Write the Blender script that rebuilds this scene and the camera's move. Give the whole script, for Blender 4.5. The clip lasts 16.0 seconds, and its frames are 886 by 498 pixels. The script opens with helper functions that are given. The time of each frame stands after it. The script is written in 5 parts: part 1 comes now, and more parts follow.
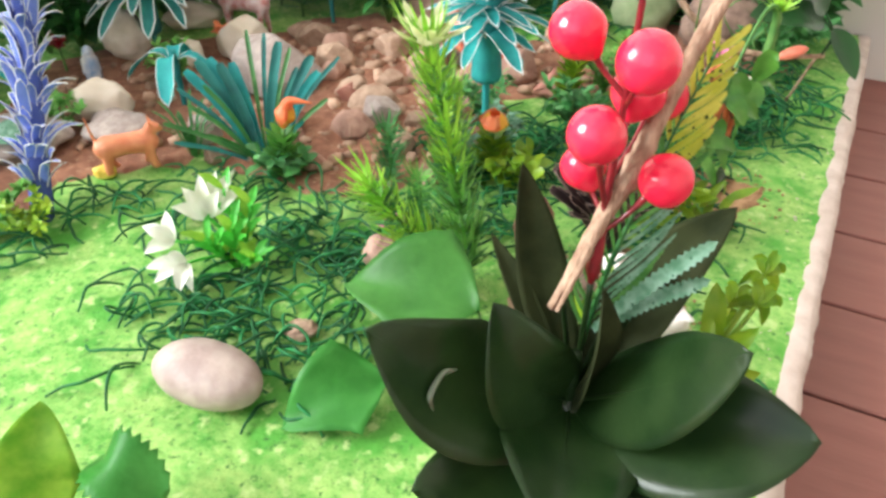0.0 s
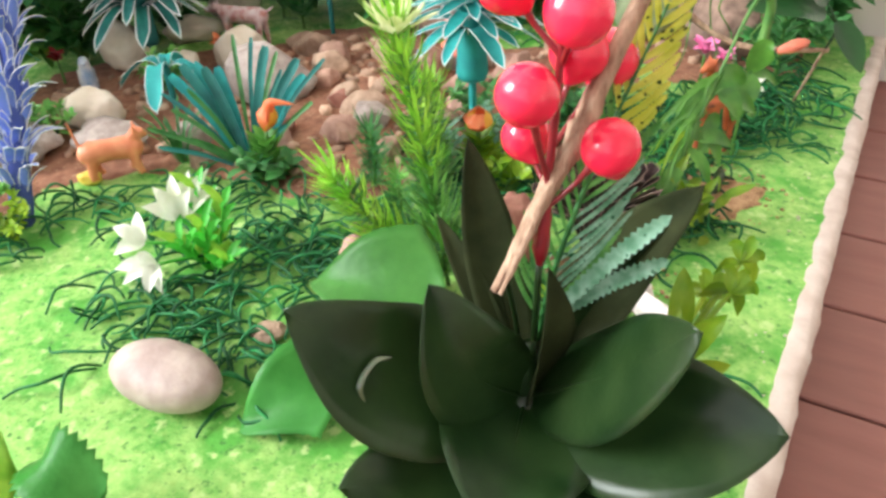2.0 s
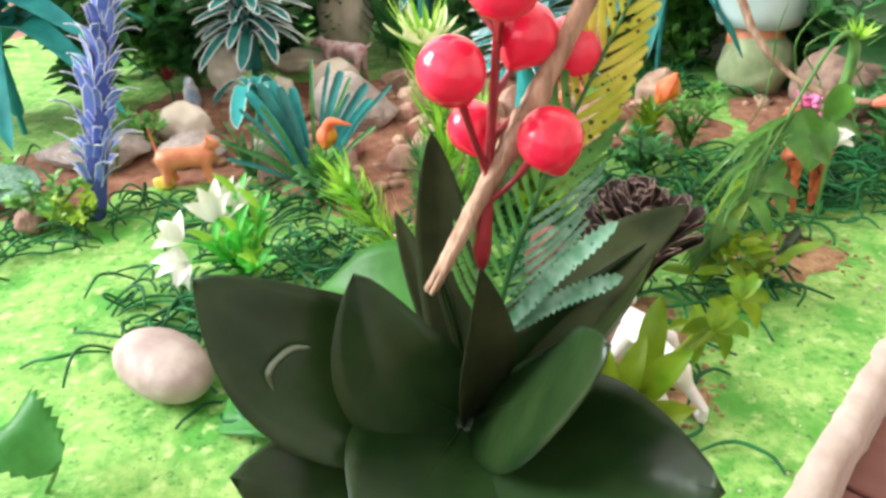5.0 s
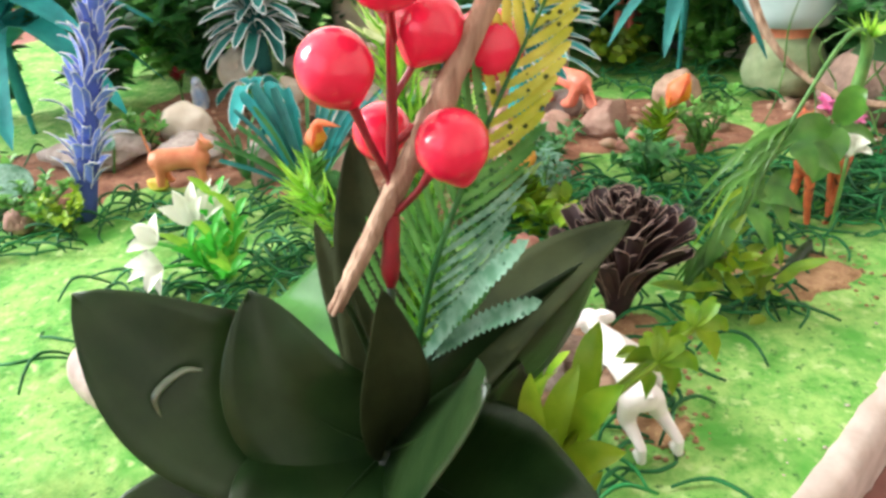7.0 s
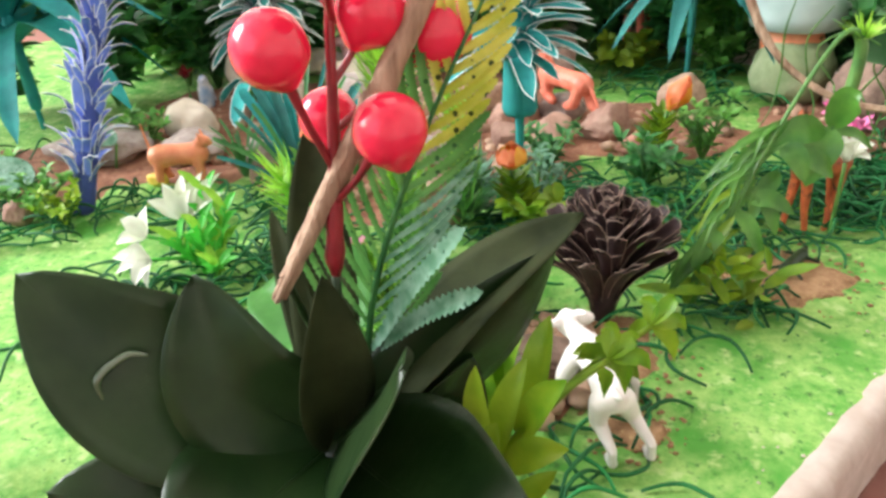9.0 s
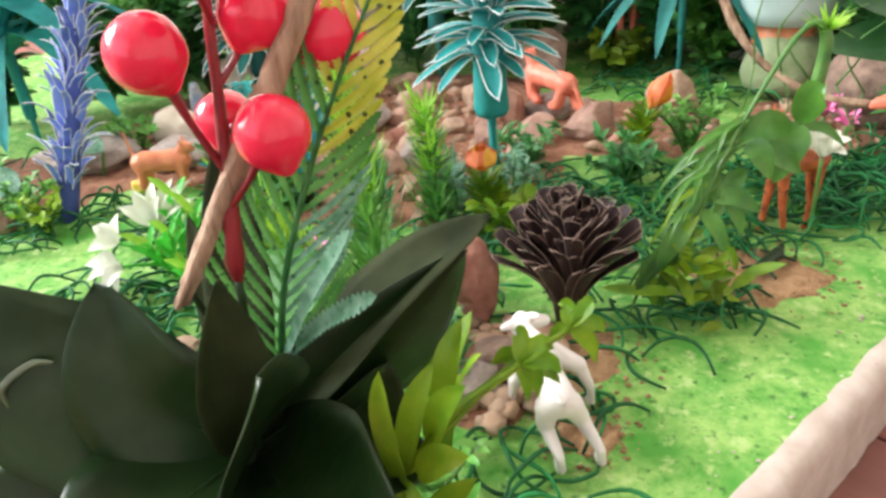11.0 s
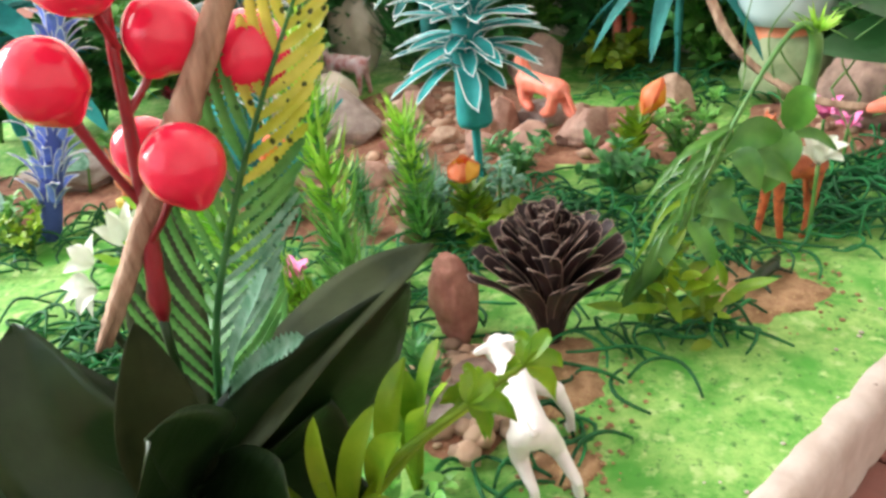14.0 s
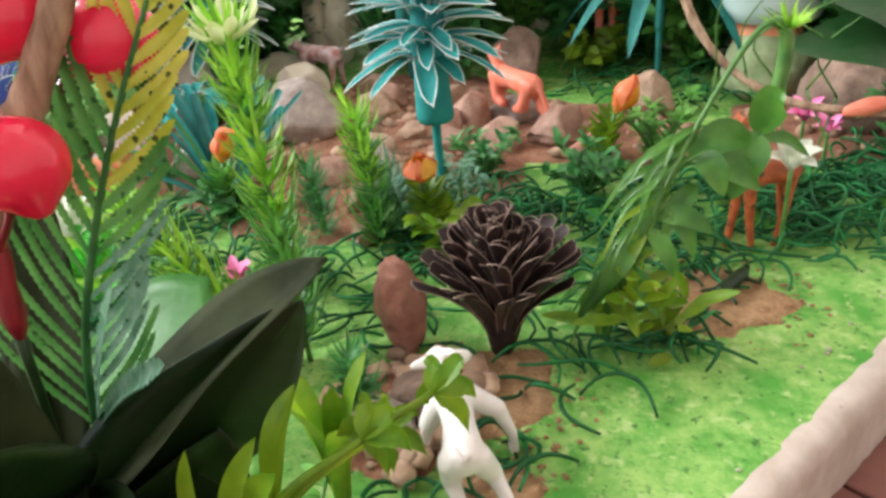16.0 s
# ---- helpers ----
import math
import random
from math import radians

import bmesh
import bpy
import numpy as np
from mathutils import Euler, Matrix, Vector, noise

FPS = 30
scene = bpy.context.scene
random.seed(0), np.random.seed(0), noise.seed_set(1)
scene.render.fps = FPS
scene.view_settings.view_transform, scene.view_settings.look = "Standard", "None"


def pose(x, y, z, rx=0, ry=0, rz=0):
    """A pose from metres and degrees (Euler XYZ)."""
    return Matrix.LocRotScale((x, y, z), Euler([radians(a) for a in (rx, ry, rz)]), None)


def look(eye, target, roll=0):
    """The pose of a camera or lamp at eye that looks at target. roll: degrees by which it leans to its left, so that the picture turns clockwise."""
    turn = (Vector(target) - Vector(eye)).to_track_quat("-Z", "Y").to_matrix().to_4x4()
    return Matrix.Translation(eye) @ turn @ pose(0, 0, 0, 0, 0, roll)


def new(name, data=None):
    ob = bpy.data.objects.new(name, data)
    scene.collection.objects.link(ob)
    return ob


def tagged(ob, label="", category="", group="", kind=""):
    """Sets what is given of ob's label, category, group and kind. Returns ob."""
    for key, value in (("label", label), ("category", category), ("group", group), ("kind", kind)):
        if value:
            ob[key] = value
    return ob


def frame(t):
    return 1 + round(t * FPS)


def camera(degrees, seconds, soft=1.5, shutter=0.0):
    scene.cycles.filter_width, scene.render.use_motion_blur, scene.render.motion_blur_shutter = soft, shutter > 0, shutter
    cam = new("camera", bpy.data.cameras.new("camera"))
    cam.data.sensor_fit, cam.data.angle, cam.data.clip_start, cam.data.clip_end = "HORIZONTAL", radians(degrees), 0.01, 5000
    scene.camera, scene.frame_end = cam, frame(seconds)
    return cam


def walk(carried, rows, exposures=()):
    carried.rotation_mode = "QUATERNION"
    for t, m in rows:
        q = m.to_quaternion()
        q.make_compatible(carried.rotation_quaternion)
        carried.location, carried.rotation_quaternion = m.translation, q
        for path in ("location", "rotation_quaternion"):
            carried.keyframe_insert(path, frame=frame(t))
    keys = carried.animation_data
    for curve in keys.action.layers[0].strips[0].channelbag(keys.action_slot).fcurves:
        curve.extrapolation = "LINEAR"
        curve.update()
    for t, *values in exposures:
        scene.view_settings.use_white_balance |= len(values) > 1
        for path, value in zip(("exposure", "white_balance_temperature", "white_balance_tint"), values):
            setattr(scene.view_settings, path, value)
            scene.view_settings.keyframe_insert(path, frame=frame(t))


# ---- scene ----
cam = camera(60.8, 16.0, soft=3.0)
METRES, EYE, TILT, LEAN, TURN = 0.24, 0.2551, -37.76, 0.40, 0.0
ROWS = [
    (0.0, 0.0, 0.0, 0.0, 0.0, 0.0, 0.0),
    (0.5, 0.03, 0.0584, -0.0046, -0.59, 0.24, -0.55),
    (1.0, 0.0542, 0.0648, -0.0114, -0.52, 1.06, 0.1),
    (1.5, 0.0908, 0.059, -0.0353, 0.72, 1.66, 0.65),
    (2.0, 0.1126, 0.0689, -0.0562, 2.46, 2.08, 0.2),
    (2.5, 0.1549, 0.074, -0.0954, 5.02, 4.07, -1.86),
    (3.0, 0.207, 0.0998, -0.118, 6.99, 5.68, -2.89),
    (3.5, 0.2279, 0.1055, -0.1276, 8.16, 6.27, -3.94),
    (6.0, 0.3918, 0.2147, -0.0924, 14.12, 6.23, -7.55),
    (6.5, 0.4155, 0.2401, -0.081, 14.8, 6.08, -7.76),
    (7.0, 0.4361, 0.2657, -0.0754, 15.57, 6.04, -7.98),
    (7.5, 0.4455, 0.284, -0.0781, 16.21, 5.78, -8.52),
    (8.0, 0.4587, 0.2902, -0.0786, 16.97, 5.75, -8.98),
    (8.5, 0.4736, 0.291, -0.078, 17.29, 5.92, -8.99),
    (9.0, 0.5043, 0.2992, -0.0796, 17.21, 6.31, -9.35),
    (9.5, 0.5326, 0.3135, -0.0812, 17.48, 6.66, -9.67),
    (10.0, 0.5663, 0.3407, -0.0686, 18.55, 6.02, -9.39),
    (12.5, 0.6224, 0.354, -0.0483, 19.46, 6.53, -8.23),
    (13.0, 0.6263, 0.3827, -0.0364, 19.87, 6.28, -7.98),
    (13.5, 0.6369, 0.3976, -0.0278, 20.19, 6.27, -8.01),
    (14.0, 0.6506, 0.4148, -0.0186, 20.57, 6.25, -8.06),
    (14.5, 0.6605, 0.448, -0.0047, 20.66, 5.9, -8.44),
    (15.0, 0.6684, 0.4708, 0.0079, 20.75, 5.91, -8.86),
    (15.5, 0.6854, 0.493, 0.0155, 20.4, 5.82, -8.95),
    (16.0, 0.6945, 0.509, 0.0185, 20.12, 5.81, -9.03),
]
walk(cam, [(t, pose(0, 0, EYE, TILT, LEAN, TURN) @ pose(METRES * x, METRES * y, METRES * z, 90 + pitch, roll, yaw)) for t, x, y, z, yaw, pitch, roll in ROWS],
     exposures=((0.0, -0.24), (2.0, -0.20), (3.5, -0.16), (6.0, -0.14), (8.0, -0.16), (9.0, -0.22), (10.0, -0.24), (12.5, -0.20), (13.5, -0.20), (14.5, -0.18), (15.0, -0.18), (15.5, -0.34), (16.0, -0.46)))

# ---- board axes: a runs outwards over the long edge, b runs along it ----
EDGE = Vector((0.1406, 0.2104, 0))
AX_A, AX_B = Vector((0.8862, -0.4633, 0)), Vector((0.4633, 0.8862, 0))
TURNED = Matrix(((AX_A.x, AX_B.x, 0, EDGE.x), (AX_A.y, AX_B.y, 0, EDGE.y), (0, 0, 1, 0), (0, 0, 0, 1)))
FLOOR_Z = -0.035


def board(a, b, z=0.0):
    return EDGE + AX_A * a + AX_B * b + Vector((0, 0, z))


# ---- light ----
world = bpy.data.worlds.new("sky")
scene.world = world
world.use_nodes = True
sky = world.node_tree.nodes.new("ShaderNodeTexSky")
sky.sky_type, sky.sun_disc = "NISHITA", False
sky.sun_elevation, sky.sun_rotation = radians(40), radians(250)
world.node_tree.links.new(sky.outputs[0], world.node_tree.nodes["Background"].inputs[0])
world.node_tree.nodes["Background"].inputs[1].default_value = 0.12


def area_light(name, a, b, z, ta, tb, tz, sx, sy, power, colour):
    data = bpy.data.lights.new(name, "AREA")
    data.shape, data.size, data.size_y, data.energy, data.color = "RECTANGLE", sx, sy, power, colour
    ob = new(name, data)
    ob.matrix_world = look(board(a, b, z), board(ta, tb, tz))
    return ob


area_light("window_daylight", -2.05, -1.40, 1.45, 0.0, 0.10, 0.10, 1.3, 1.25, 178, (0.945, 0.975, 1.0))
# broad fill added behind the camera for overall brightness, no known doorway
area_light("near_fill_light", -0.1, -1.98, 1.25, -0.1, -0.5, 0.9, 1.5, 1.5, 13, (0.98, 0.965, 1.0))


# ---- materials ----
def material(name, c1, c2, scale=60.0, rough=0.5, bump=0.1, bump_scale=None, through_light=0.0, coat=0.0, spec=0.5, vary=0.0,
             island=0.0, fleck=None, detail=4.0, stretch=(1, 1, 1), metal=0.0, grain=0.55, dots=None):
    m = bpy.data.materials.new(name)
    m.use_nodes = True
    t = m.node_tree
    n, l = t.nodes, t.links
    p = n["Principled BSDF"]
    co = n.new("ShaderNodeTexCoord")
    mp = n.new("ShaderNodeMapping")
    mp.inputs["Scale"].default_value = stretch
    l.new(co.outputs["Object"], mp.inputs[0])
    nz = n.new("ShaderNodeTexNoise")
    nz.inputs["Scale"].default_value, nz.inputs["Detail"].default_value, nz.inputs["Roughness"].default_value = scale, detail, grain
    l.new(mp.outputs[0], nz.inputs["Vector"])
    ramp = n.new("ShaderNodeValToRGB")
    ramp.color_ramp.elements[0].position, ramp.color_ramp.elements[1].position = 0.36, 0.64
    ramp.color_ramp.elements[0].color, ramp.color_ramp.elements[1].color = (*c1, 1), (*c2, 1)
    l.new(nz.outputs["Fac"], ramp.inputs[0])
    col = ramp.outputs[0]
    for colour, size, cut in (fleck if isinstance(fleck, list) else [fleck] if fleck else []):
        nf = n.new("ShaderNodeTexNoise")
        nf.inputs["Scale"].default_value, nf.inputs["Detail"].default_value = size, 3.0
        l.new(co.outputs["Object"], nf.inputs["Vector"])
        rf = n.new("ShaderNodeValToRGB")
        rf.color_ramp.elements[0].position, rf.color_ramp.elements[1].position = cut - 0.02, cut + 0.10
        l.new(nf.outputs["Fac"], rf.inputs[0])
        mx = n.new("ShaderNodeMixRGB")
        mx.inputs[2].default_value = (*colour, 1)
        l.new(rf.outputs[0], mx.inputs[0])
        l.new(col, mx.inputs[1])
        col = mx.outputs[0]
    if dots:
        colour, size, cut = dots
        vo = n.new("ShaderNodeTexVoronoi")
        vo.inputs["Scale"].default_value, vo.inputs["Randomness"].default_value = size, 0.45
        l.new(co.outputs["Object"], vo.inputs["Vector"])
        lt = n.new("ShaderNodeMath")
        lt.operation = "LESS_THAN"
        lt.inputs[1].default_value = cut
        l.new(vo.outputs["Distance"], lt.inputs[0])
        md = n.new("ShaderNodeMixRGB")
        md.inputs[2].default_value = (*colour, 1)
        l.new(lt.outputs[0], md.inputs[0])
        l.new(col, md.inputs[1])
        col = md.outputs[0]
    if vary or island:
        hs = n.new("ShaderNodeHueSaturation")
        src = n.new("ShaderNodeObjectInfo").outputs["Random"] if vary else n.new("ShaderNodeNewGeometry").outputs["Random Per Island"]
        amount = vary or island
        mr = n.new("ShaderNodeMapRange")
        mr.inputs["To Min"].default_value, mr.inputs["To Max"].default_value = 1 - amount, 1 + amount
        l.new(src, mr.inputs["Value"])
        l.new(mr.outputs[0], hs.inputs["Value"])
        l.new(col, hs.inputs["Color"])
        col = hs.outputs[0]
    l.new(col, p.inputs["Base Color"])
    p.inputs["Roughness"].default_value = rough
    p.inputs["Metallic"].default_value = metal
    p.inputs["Specular IOR Level"].default_value = spec
    p.inputs["Coat Weight"].default_value = coat
    p.inputs["Coat Roughness"].default_value = 0.12
    if bump:
        nb = n.new("ShaderNodeTexNoise")
        nb.inputs["Scale"].default_value, nb.inputs["Detail"].default_value = bump_scale or scale * 4, 5.0
        l.new(mp.outputs[0], nb.inputs["Vector"])
        b = n.new("ShaderNodeBump")
        b.inputs["Strength"].default_value, b.inputs["Distance"].default_value = bump, 0.0012
        l.new(nb.outputs["Fac"], b.inputs["Height"])
        l.new(b.outputs[0], p.inputs["Normal"])
    if through_light:
        tr = n.new("ShaderNodeBsdfTranslucent")
        l.new(col, tr.inputs["Color"])
        ms = n.new("ShaderNodeMixShader")
        ms.inputs[0].default_value = through_light
        l.new(p.outputs[0], ms.inputs[1])
        l.new(tr.outputs[0], ms.inputs[2])
        l.new(ms.outputs[0], n["Material Output"].inputs["Surface"])
    return m


M_FOAM = material("painted_green_foam", (0.062, 0.29, 0.026), (0.33, 0.54, 0.140), 70, 0.72, 0.9, 240, fleck=[((0.070, 0.31, 0.030), 34, 0.56), ((0.40, 0.56, 0.20), 150, 0.60), ((0.036, 0.15, 0.020), 330, 0.63), ((0.030, 0.11, 0.02), 170, 0.67)], detail=8, grain=0.75)
M_CREAM = material("bare_cream_foam", (0.47, 0.38, 0.32), (0.60, 0.51, 0.45), 60, 0.85, 0.5, 260)
M_SAND = material("brown_sand", (0.25, 0.13, 0.06), (0.42, 0.25, 0.13), 160, 0.95, 0.9, 700, fleck=((0.55, 0.38, 0.18), 600, 0.62))
M_SOIL = material("brown_soil", (0.20, 0.082, 0.047), (0.33, 0.155, 0.092), 120, 0.95, 0.9, 600, fleck=((0.42, 0.27, 0.17), 350, 0.62))
M_PLANK = material("dark_brown_planks", (0.225, 0.088, 0.070), (0.265, 0.108, 0.086), 10, 0.42, 0.12, 80, stretch=(1, 8, 1), vary=0.05, spec=0.3)
M_WALL = material("cream_wall_paint", (0.76, 0.72, 0.65), (0.82, 0.79, 0.73), 6, 0.8, 0.1, 150)
M_CEIL = material("white_ceiling_paint", (0.78, 0.78, 0.76), (0.82, 0.82, 0.80), 6, 0.85, 0.1, 120)
M_DARKLEAF = material("dark_olive_leaf", (0.008, 0.026, 0.006), (0.020, 0.045, 0.012), 45, 0.30, 0.6, 60, through_light=0.03, vary=0.2, spec=0.32)
M_DEEP = material("deep_green_leaf", (0.012, 0.055, 0.014), (0.024, 0.090, 0.022), 40, 0.3, 0.2, 300, through_light=0.1, spec=0.4)
# leaf green made paler and glossier, to imitate a highlight
M_LEAFGLINT = material("leaf_highlight_ridge", (0.05, 0.09, 0.045), (0.08, 0.13, 0.06), 60, 0.16, 0.05, 300, spec=1.0, coat=0.6)
M_OLIVE = material("grey_olive_leaf", (0.022, 0.031, 0.011), (0.043, 0.055, 0.020), 60, 0.7, 0.2, 300, through_light=0.12, spec=0.14)
M_BERRY = material("glossy_red_berry", (0.80, 0.012, 0.055), (0.90, 0.028, 0.085), 50, 0.20, 0.22, 110, coat=0.4, spec=0.45)
M_REDSTEM = material("dark_red_stem", (0.15, 0.006, 0.012), (0.26, 0.012, 0.02), 90, 0.3, 0.15, 300, coat=0.4)
M_TWIG = material("brown_twig_fibre", (0.27, 0.16, 0.10), (0.54, 0.38, 0.26), 260, 0.85, 0.9, 900, stretch=(1, 1, 0.12))
M_FROND = material("spotted_green_frond", (0.05, 0.20, 0.038), (0.14, 0.36, 0.09), 80, 0.5, 0.12, 400, through_light=0.4, island=0.25, dots=((0.03, 0.12, 0.03), 300, 0.18))
M_FRONDY = material("yellow_frond_tip", (0.42, 0.46, 0.04), (0.68, 0.64, 0.12), 80, 0.5, 0.12, 400, through_light=0.45, island=0.15, dots=((0.06, 0.08, 0.01), 300, 0.20))
M_FRONDB = material("blue_green_frond", (0.09, 0.25, 0.14), (0.25, 0.44, 0.32), 200, 0.55, 0.2, 500, through_light=0.3, island=0.2, dots=((0.03, 0.12, 0.06), 300, 0.18))
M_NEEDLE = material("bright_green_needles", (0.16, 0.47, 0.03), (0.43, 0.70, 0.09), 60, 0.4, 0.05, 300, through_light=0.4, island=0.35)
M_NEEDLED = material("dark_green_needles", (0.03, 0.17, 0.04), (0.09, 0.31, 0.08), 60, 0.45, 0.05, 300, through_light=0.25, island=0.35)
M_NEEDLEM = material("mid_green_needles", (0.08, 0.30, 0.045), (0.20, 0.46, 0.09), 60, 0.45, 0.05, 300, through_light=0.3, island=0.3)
M_LIME = material("lime_leaf", (0.12, 0.28, 0.012), (0.33, 0.46, 0.03), 45, 0.42, 0.15, 300, through_light=0.35, vary=0.28)
M_BROAD = material("light_green_leaf", (0.06, 0.50, 0.04), (0.15, 0.66, 0.10), 40, 0.42, 0.15, 300, through_light=0.3)
M_BROADD = material("mid_green_leaf", (0.032, 0.15, 0.020), (0.065, 0.24, 0.040), 40, 0.45, 0.25, 300, through_light=0.2, spec=0.3)
M_BROADM = material("fresh_green_leaf", (0.030, 0.20, 0.024), (0.065, 0.30, 0.050), 40, 0.45, 0.25, 300, through_light=0.2, spec=0.3)
M_WHITEP = material("white_petal", (0.72, 0.76, 0.60), (0.86, 0.88, 0.80), 60, 0.5, 0.06, 300, through_light=0.25)
M_PALEY = material("pale_yellow_petal", (0.70, 0.76, 0.38), (0.85, 0.87, 0.60), 60, 0.5, 0.06, 300, through_light=0.3)
M_STRAND = material("dark_green_strands", (0.004, 0.080, 0.020), (0.014, 0.165, 0.042), 80, 0.55, 0.05, 300, island=0.45, spec=0.3)
M_BLUE = material("blue_foam_paper", (0.080, 0.135, 0.50), (0.17, 0.26, 0.74), 60, 0.7, 0.15, 500, vary=0.28)
M_BLUED = material("deep_blue_foam_paper", (0.035, 0.06, 0.24), (0.06, 0.10, 0.36), 60, 0.8, 0.15, 500)
M_TEAL = material("teal_foam_paper", (0.008, 0.24, 0.24), (0.025, 0.38, 0.36), 60, 0.7, 0.15, 500, vary=0.2, through_light=0.12)
M_TEALD = material("dark_teal_foam_paper", (0.008, 0.13, 0.12), (0.02, 0.22, 0.19), 60, 0.7, 0.15, 500, vary=0.25, through_light=0.1)
M_BROWNP = material("dark_brown_paper", (0.022, 0.010, 0.011), (0.048, 0.024, 0.024), 60, 0.6, 0.15, 500, vary=0.3)
M_PALEEDGE = material("pale_cut_edge", (0.70, 0.76, 0.76), (0.84, 0.87, 0.86), 60, 0.8, 0.1)
M_TANEDGE = material("tan_cut_edge", (0.20, 0.13, 0.11), (0.36, 0.26, 0.21), 60, 0.8, 0.1)
M_ORANGE = material("orange_plastic", (0.74, 0.22, 0.10), (0.84, 0.33, 0.17), 120, 0.45, 0.25, 260)
M_CORAL = material("coral_plastic", (0.72, 0.17, 0.10), (0.84, 0.27, 0.18), 120, 0.45, 0.25, 260)
M_TIGER = material("rust_orange_plastic", (0.38, 0.085, 0.03), (0.58, 0.15, 0.05), 120, 0.45, 0.2, 260, fleck=((0.05, 0.02, 0.015), 260, 0.58))
M_WHITEPL = material("white_plastic", (0.74, 0.69, 0.67), (0.84, 0.79, 0.77), 90, 0.4, 0.2, 200)
M_WOLF = material("pink_brown_white_plastic", (0.78, 0.66, 0.66), (0.50, 0.20, 0.18), 130, 0.5, 0.2, 260)
M_BIRD = material("blue_white_plastic", (0.80, 0.80, 0.80), (0.08, 0.26, 0.52), 70, 0.4, 0.1, 260)
M_PINK = material("pink_plastic", (0.72, 0.12, 0.36), (0.85, 0.30, 0.52), 120, 0.45, 0.1, 260, vary=0.1)
M_YELLOW = material("yellow_plastic", (0.75, 0.50, 0.06), (0.82, 0.62, 0.12), 90, 0.5, 0.1)
M_BUD = material("orange_petal", (0.92, 0.24, 0.09), (0.95, 0.38, 0.18), 90, 0.45, 0.1, 260, through_light=0.4)
M_BUDY = material("yellow_orange_petal", (0.85, 0.42, 0.03), (0.90, 0.60, 0.10), 90, 0.45, 0.1, 260, through_light=0.4)
M_ROCKT = material("tan_stone", (0.28, 0.175, 0.115), (0.48, 0.34, 0.245), 110, 0.88, 1.0, 420, vary=0.2, detail=7, grain=0.65)
M_ROCKP = material("pinkish_stone", (0.32, 0.175, 0.13), (0.50, 0.32, 0.245), 110, 0.88, 1.0, 420, vary=0.2, detail=7, grain=0.65)
M_ROCKG = material("grey_stone", (0.29, 0.235, 0.21), (0.47, 0.40, 0.36), 110, 0.88, 1.0, 420, vary=0.2, detail=7, grain=0.65)
M_ROCKW = material("off_white_stone", (0.62, 0.54, 0.42), (0.78, 0.71, 0.60), 45, 0.8, 0.4, 200)
M_PEBBLE = material("smooth_grey_beige_pebble", (0.30, 0.225, 0.20), (0.48, 0.40, 0.35), 55, 0.55, 0.4, 340, detail=7)
M_MOSS = material("moss_green_stone", (0.20, 0.28, 0.13), (0.36, 0.42, 0.24), 45, 0.9, 0.6, 260)
M_RUST = material("reddish_brown_stone", (0.30, 0.115, 0.085), (0.46, 0.22, 0.165), 90, 0.85, 1.0, 400, detail=7)
M_DARKROCK = material("dark_brown_stone", (0.15, 0.095, 0.07), (0.30, 0.20, 0.15), 90, 0.88, 1.0, 400, detail=7)
M_DOME = material("pale_aqua_plastic", (0.42, 0.58, 0.55), (0.54, 0.68, 0.65), 30, 0.35, 0.05)
M_VINE = material("glossy_vine_leaf", (0.05, 0.18, 0.025), (0.125, 0.32, 0.05), 60, 0.3, 0.1, 300, through_light=0.25, vary=0.15)
M_STEMG = material("green_stem", (0.05, 0.17, 0.03), (0.12, 0.27, 0.055), 90, 0.5, 0.1, 300)


# ---- mesh helpers ----
def part(name, bm, mats, parent, label=""):
    me = bpy.data.meshes.new(name)
    bm.to_mesh(me)
    bm.free()
    for m in mats if isinstance(mats, (list, tuple)) else (mats,):
        me.materials.append(m)
    for poly in me.polygons:
        poly.use_smooth = True
    ob = new(name, me)
    ob.parent = parent
    return tagged(ob, label) if label else ob


def share(name, mesh, parent, m):
    ob = new(name, mesh)
    ob.parent = parent
    ob.matrix_basis = m
    return ob


def thing(name, loc, label, category, group="", kind=""):
    ob = new(name)
    ob.empty_display_size = 0.01
    ob.location = loc
    return tagged(ob, label, category, group, kind)


def solid(name, bm, mat, loc, label, category, group="", kind="", rot=None):
    ob = part(name, bm, mat, None)
    ob.matrix_basis = Matrix.Translation(loc) @ (rot or Matrix())
    return tagged(ob, label, category, group, kind)


def bend(pts, s):
    """A smooth curve through pts at s in 0..1."""
    k = len(pts) - 1
    i = min(int(s * k), k - 1)
    u = s * k - i
    p1, p2 = pts[i], pts[i + 1]
    p0 = pts[i - 1] if i else p1 * 2 - p2
    p3 = pts[i + 2] if i + 2 <= k else p2 * 2 - p1
    return 0.5 * ((2 * p1) + (p2 - p0) * u + (2 * p0 - 5 * p1 + 4 * p2 - p3) * u * u + (3 * p1 - p0 - 3 * p2 + p3) * u ** 3)


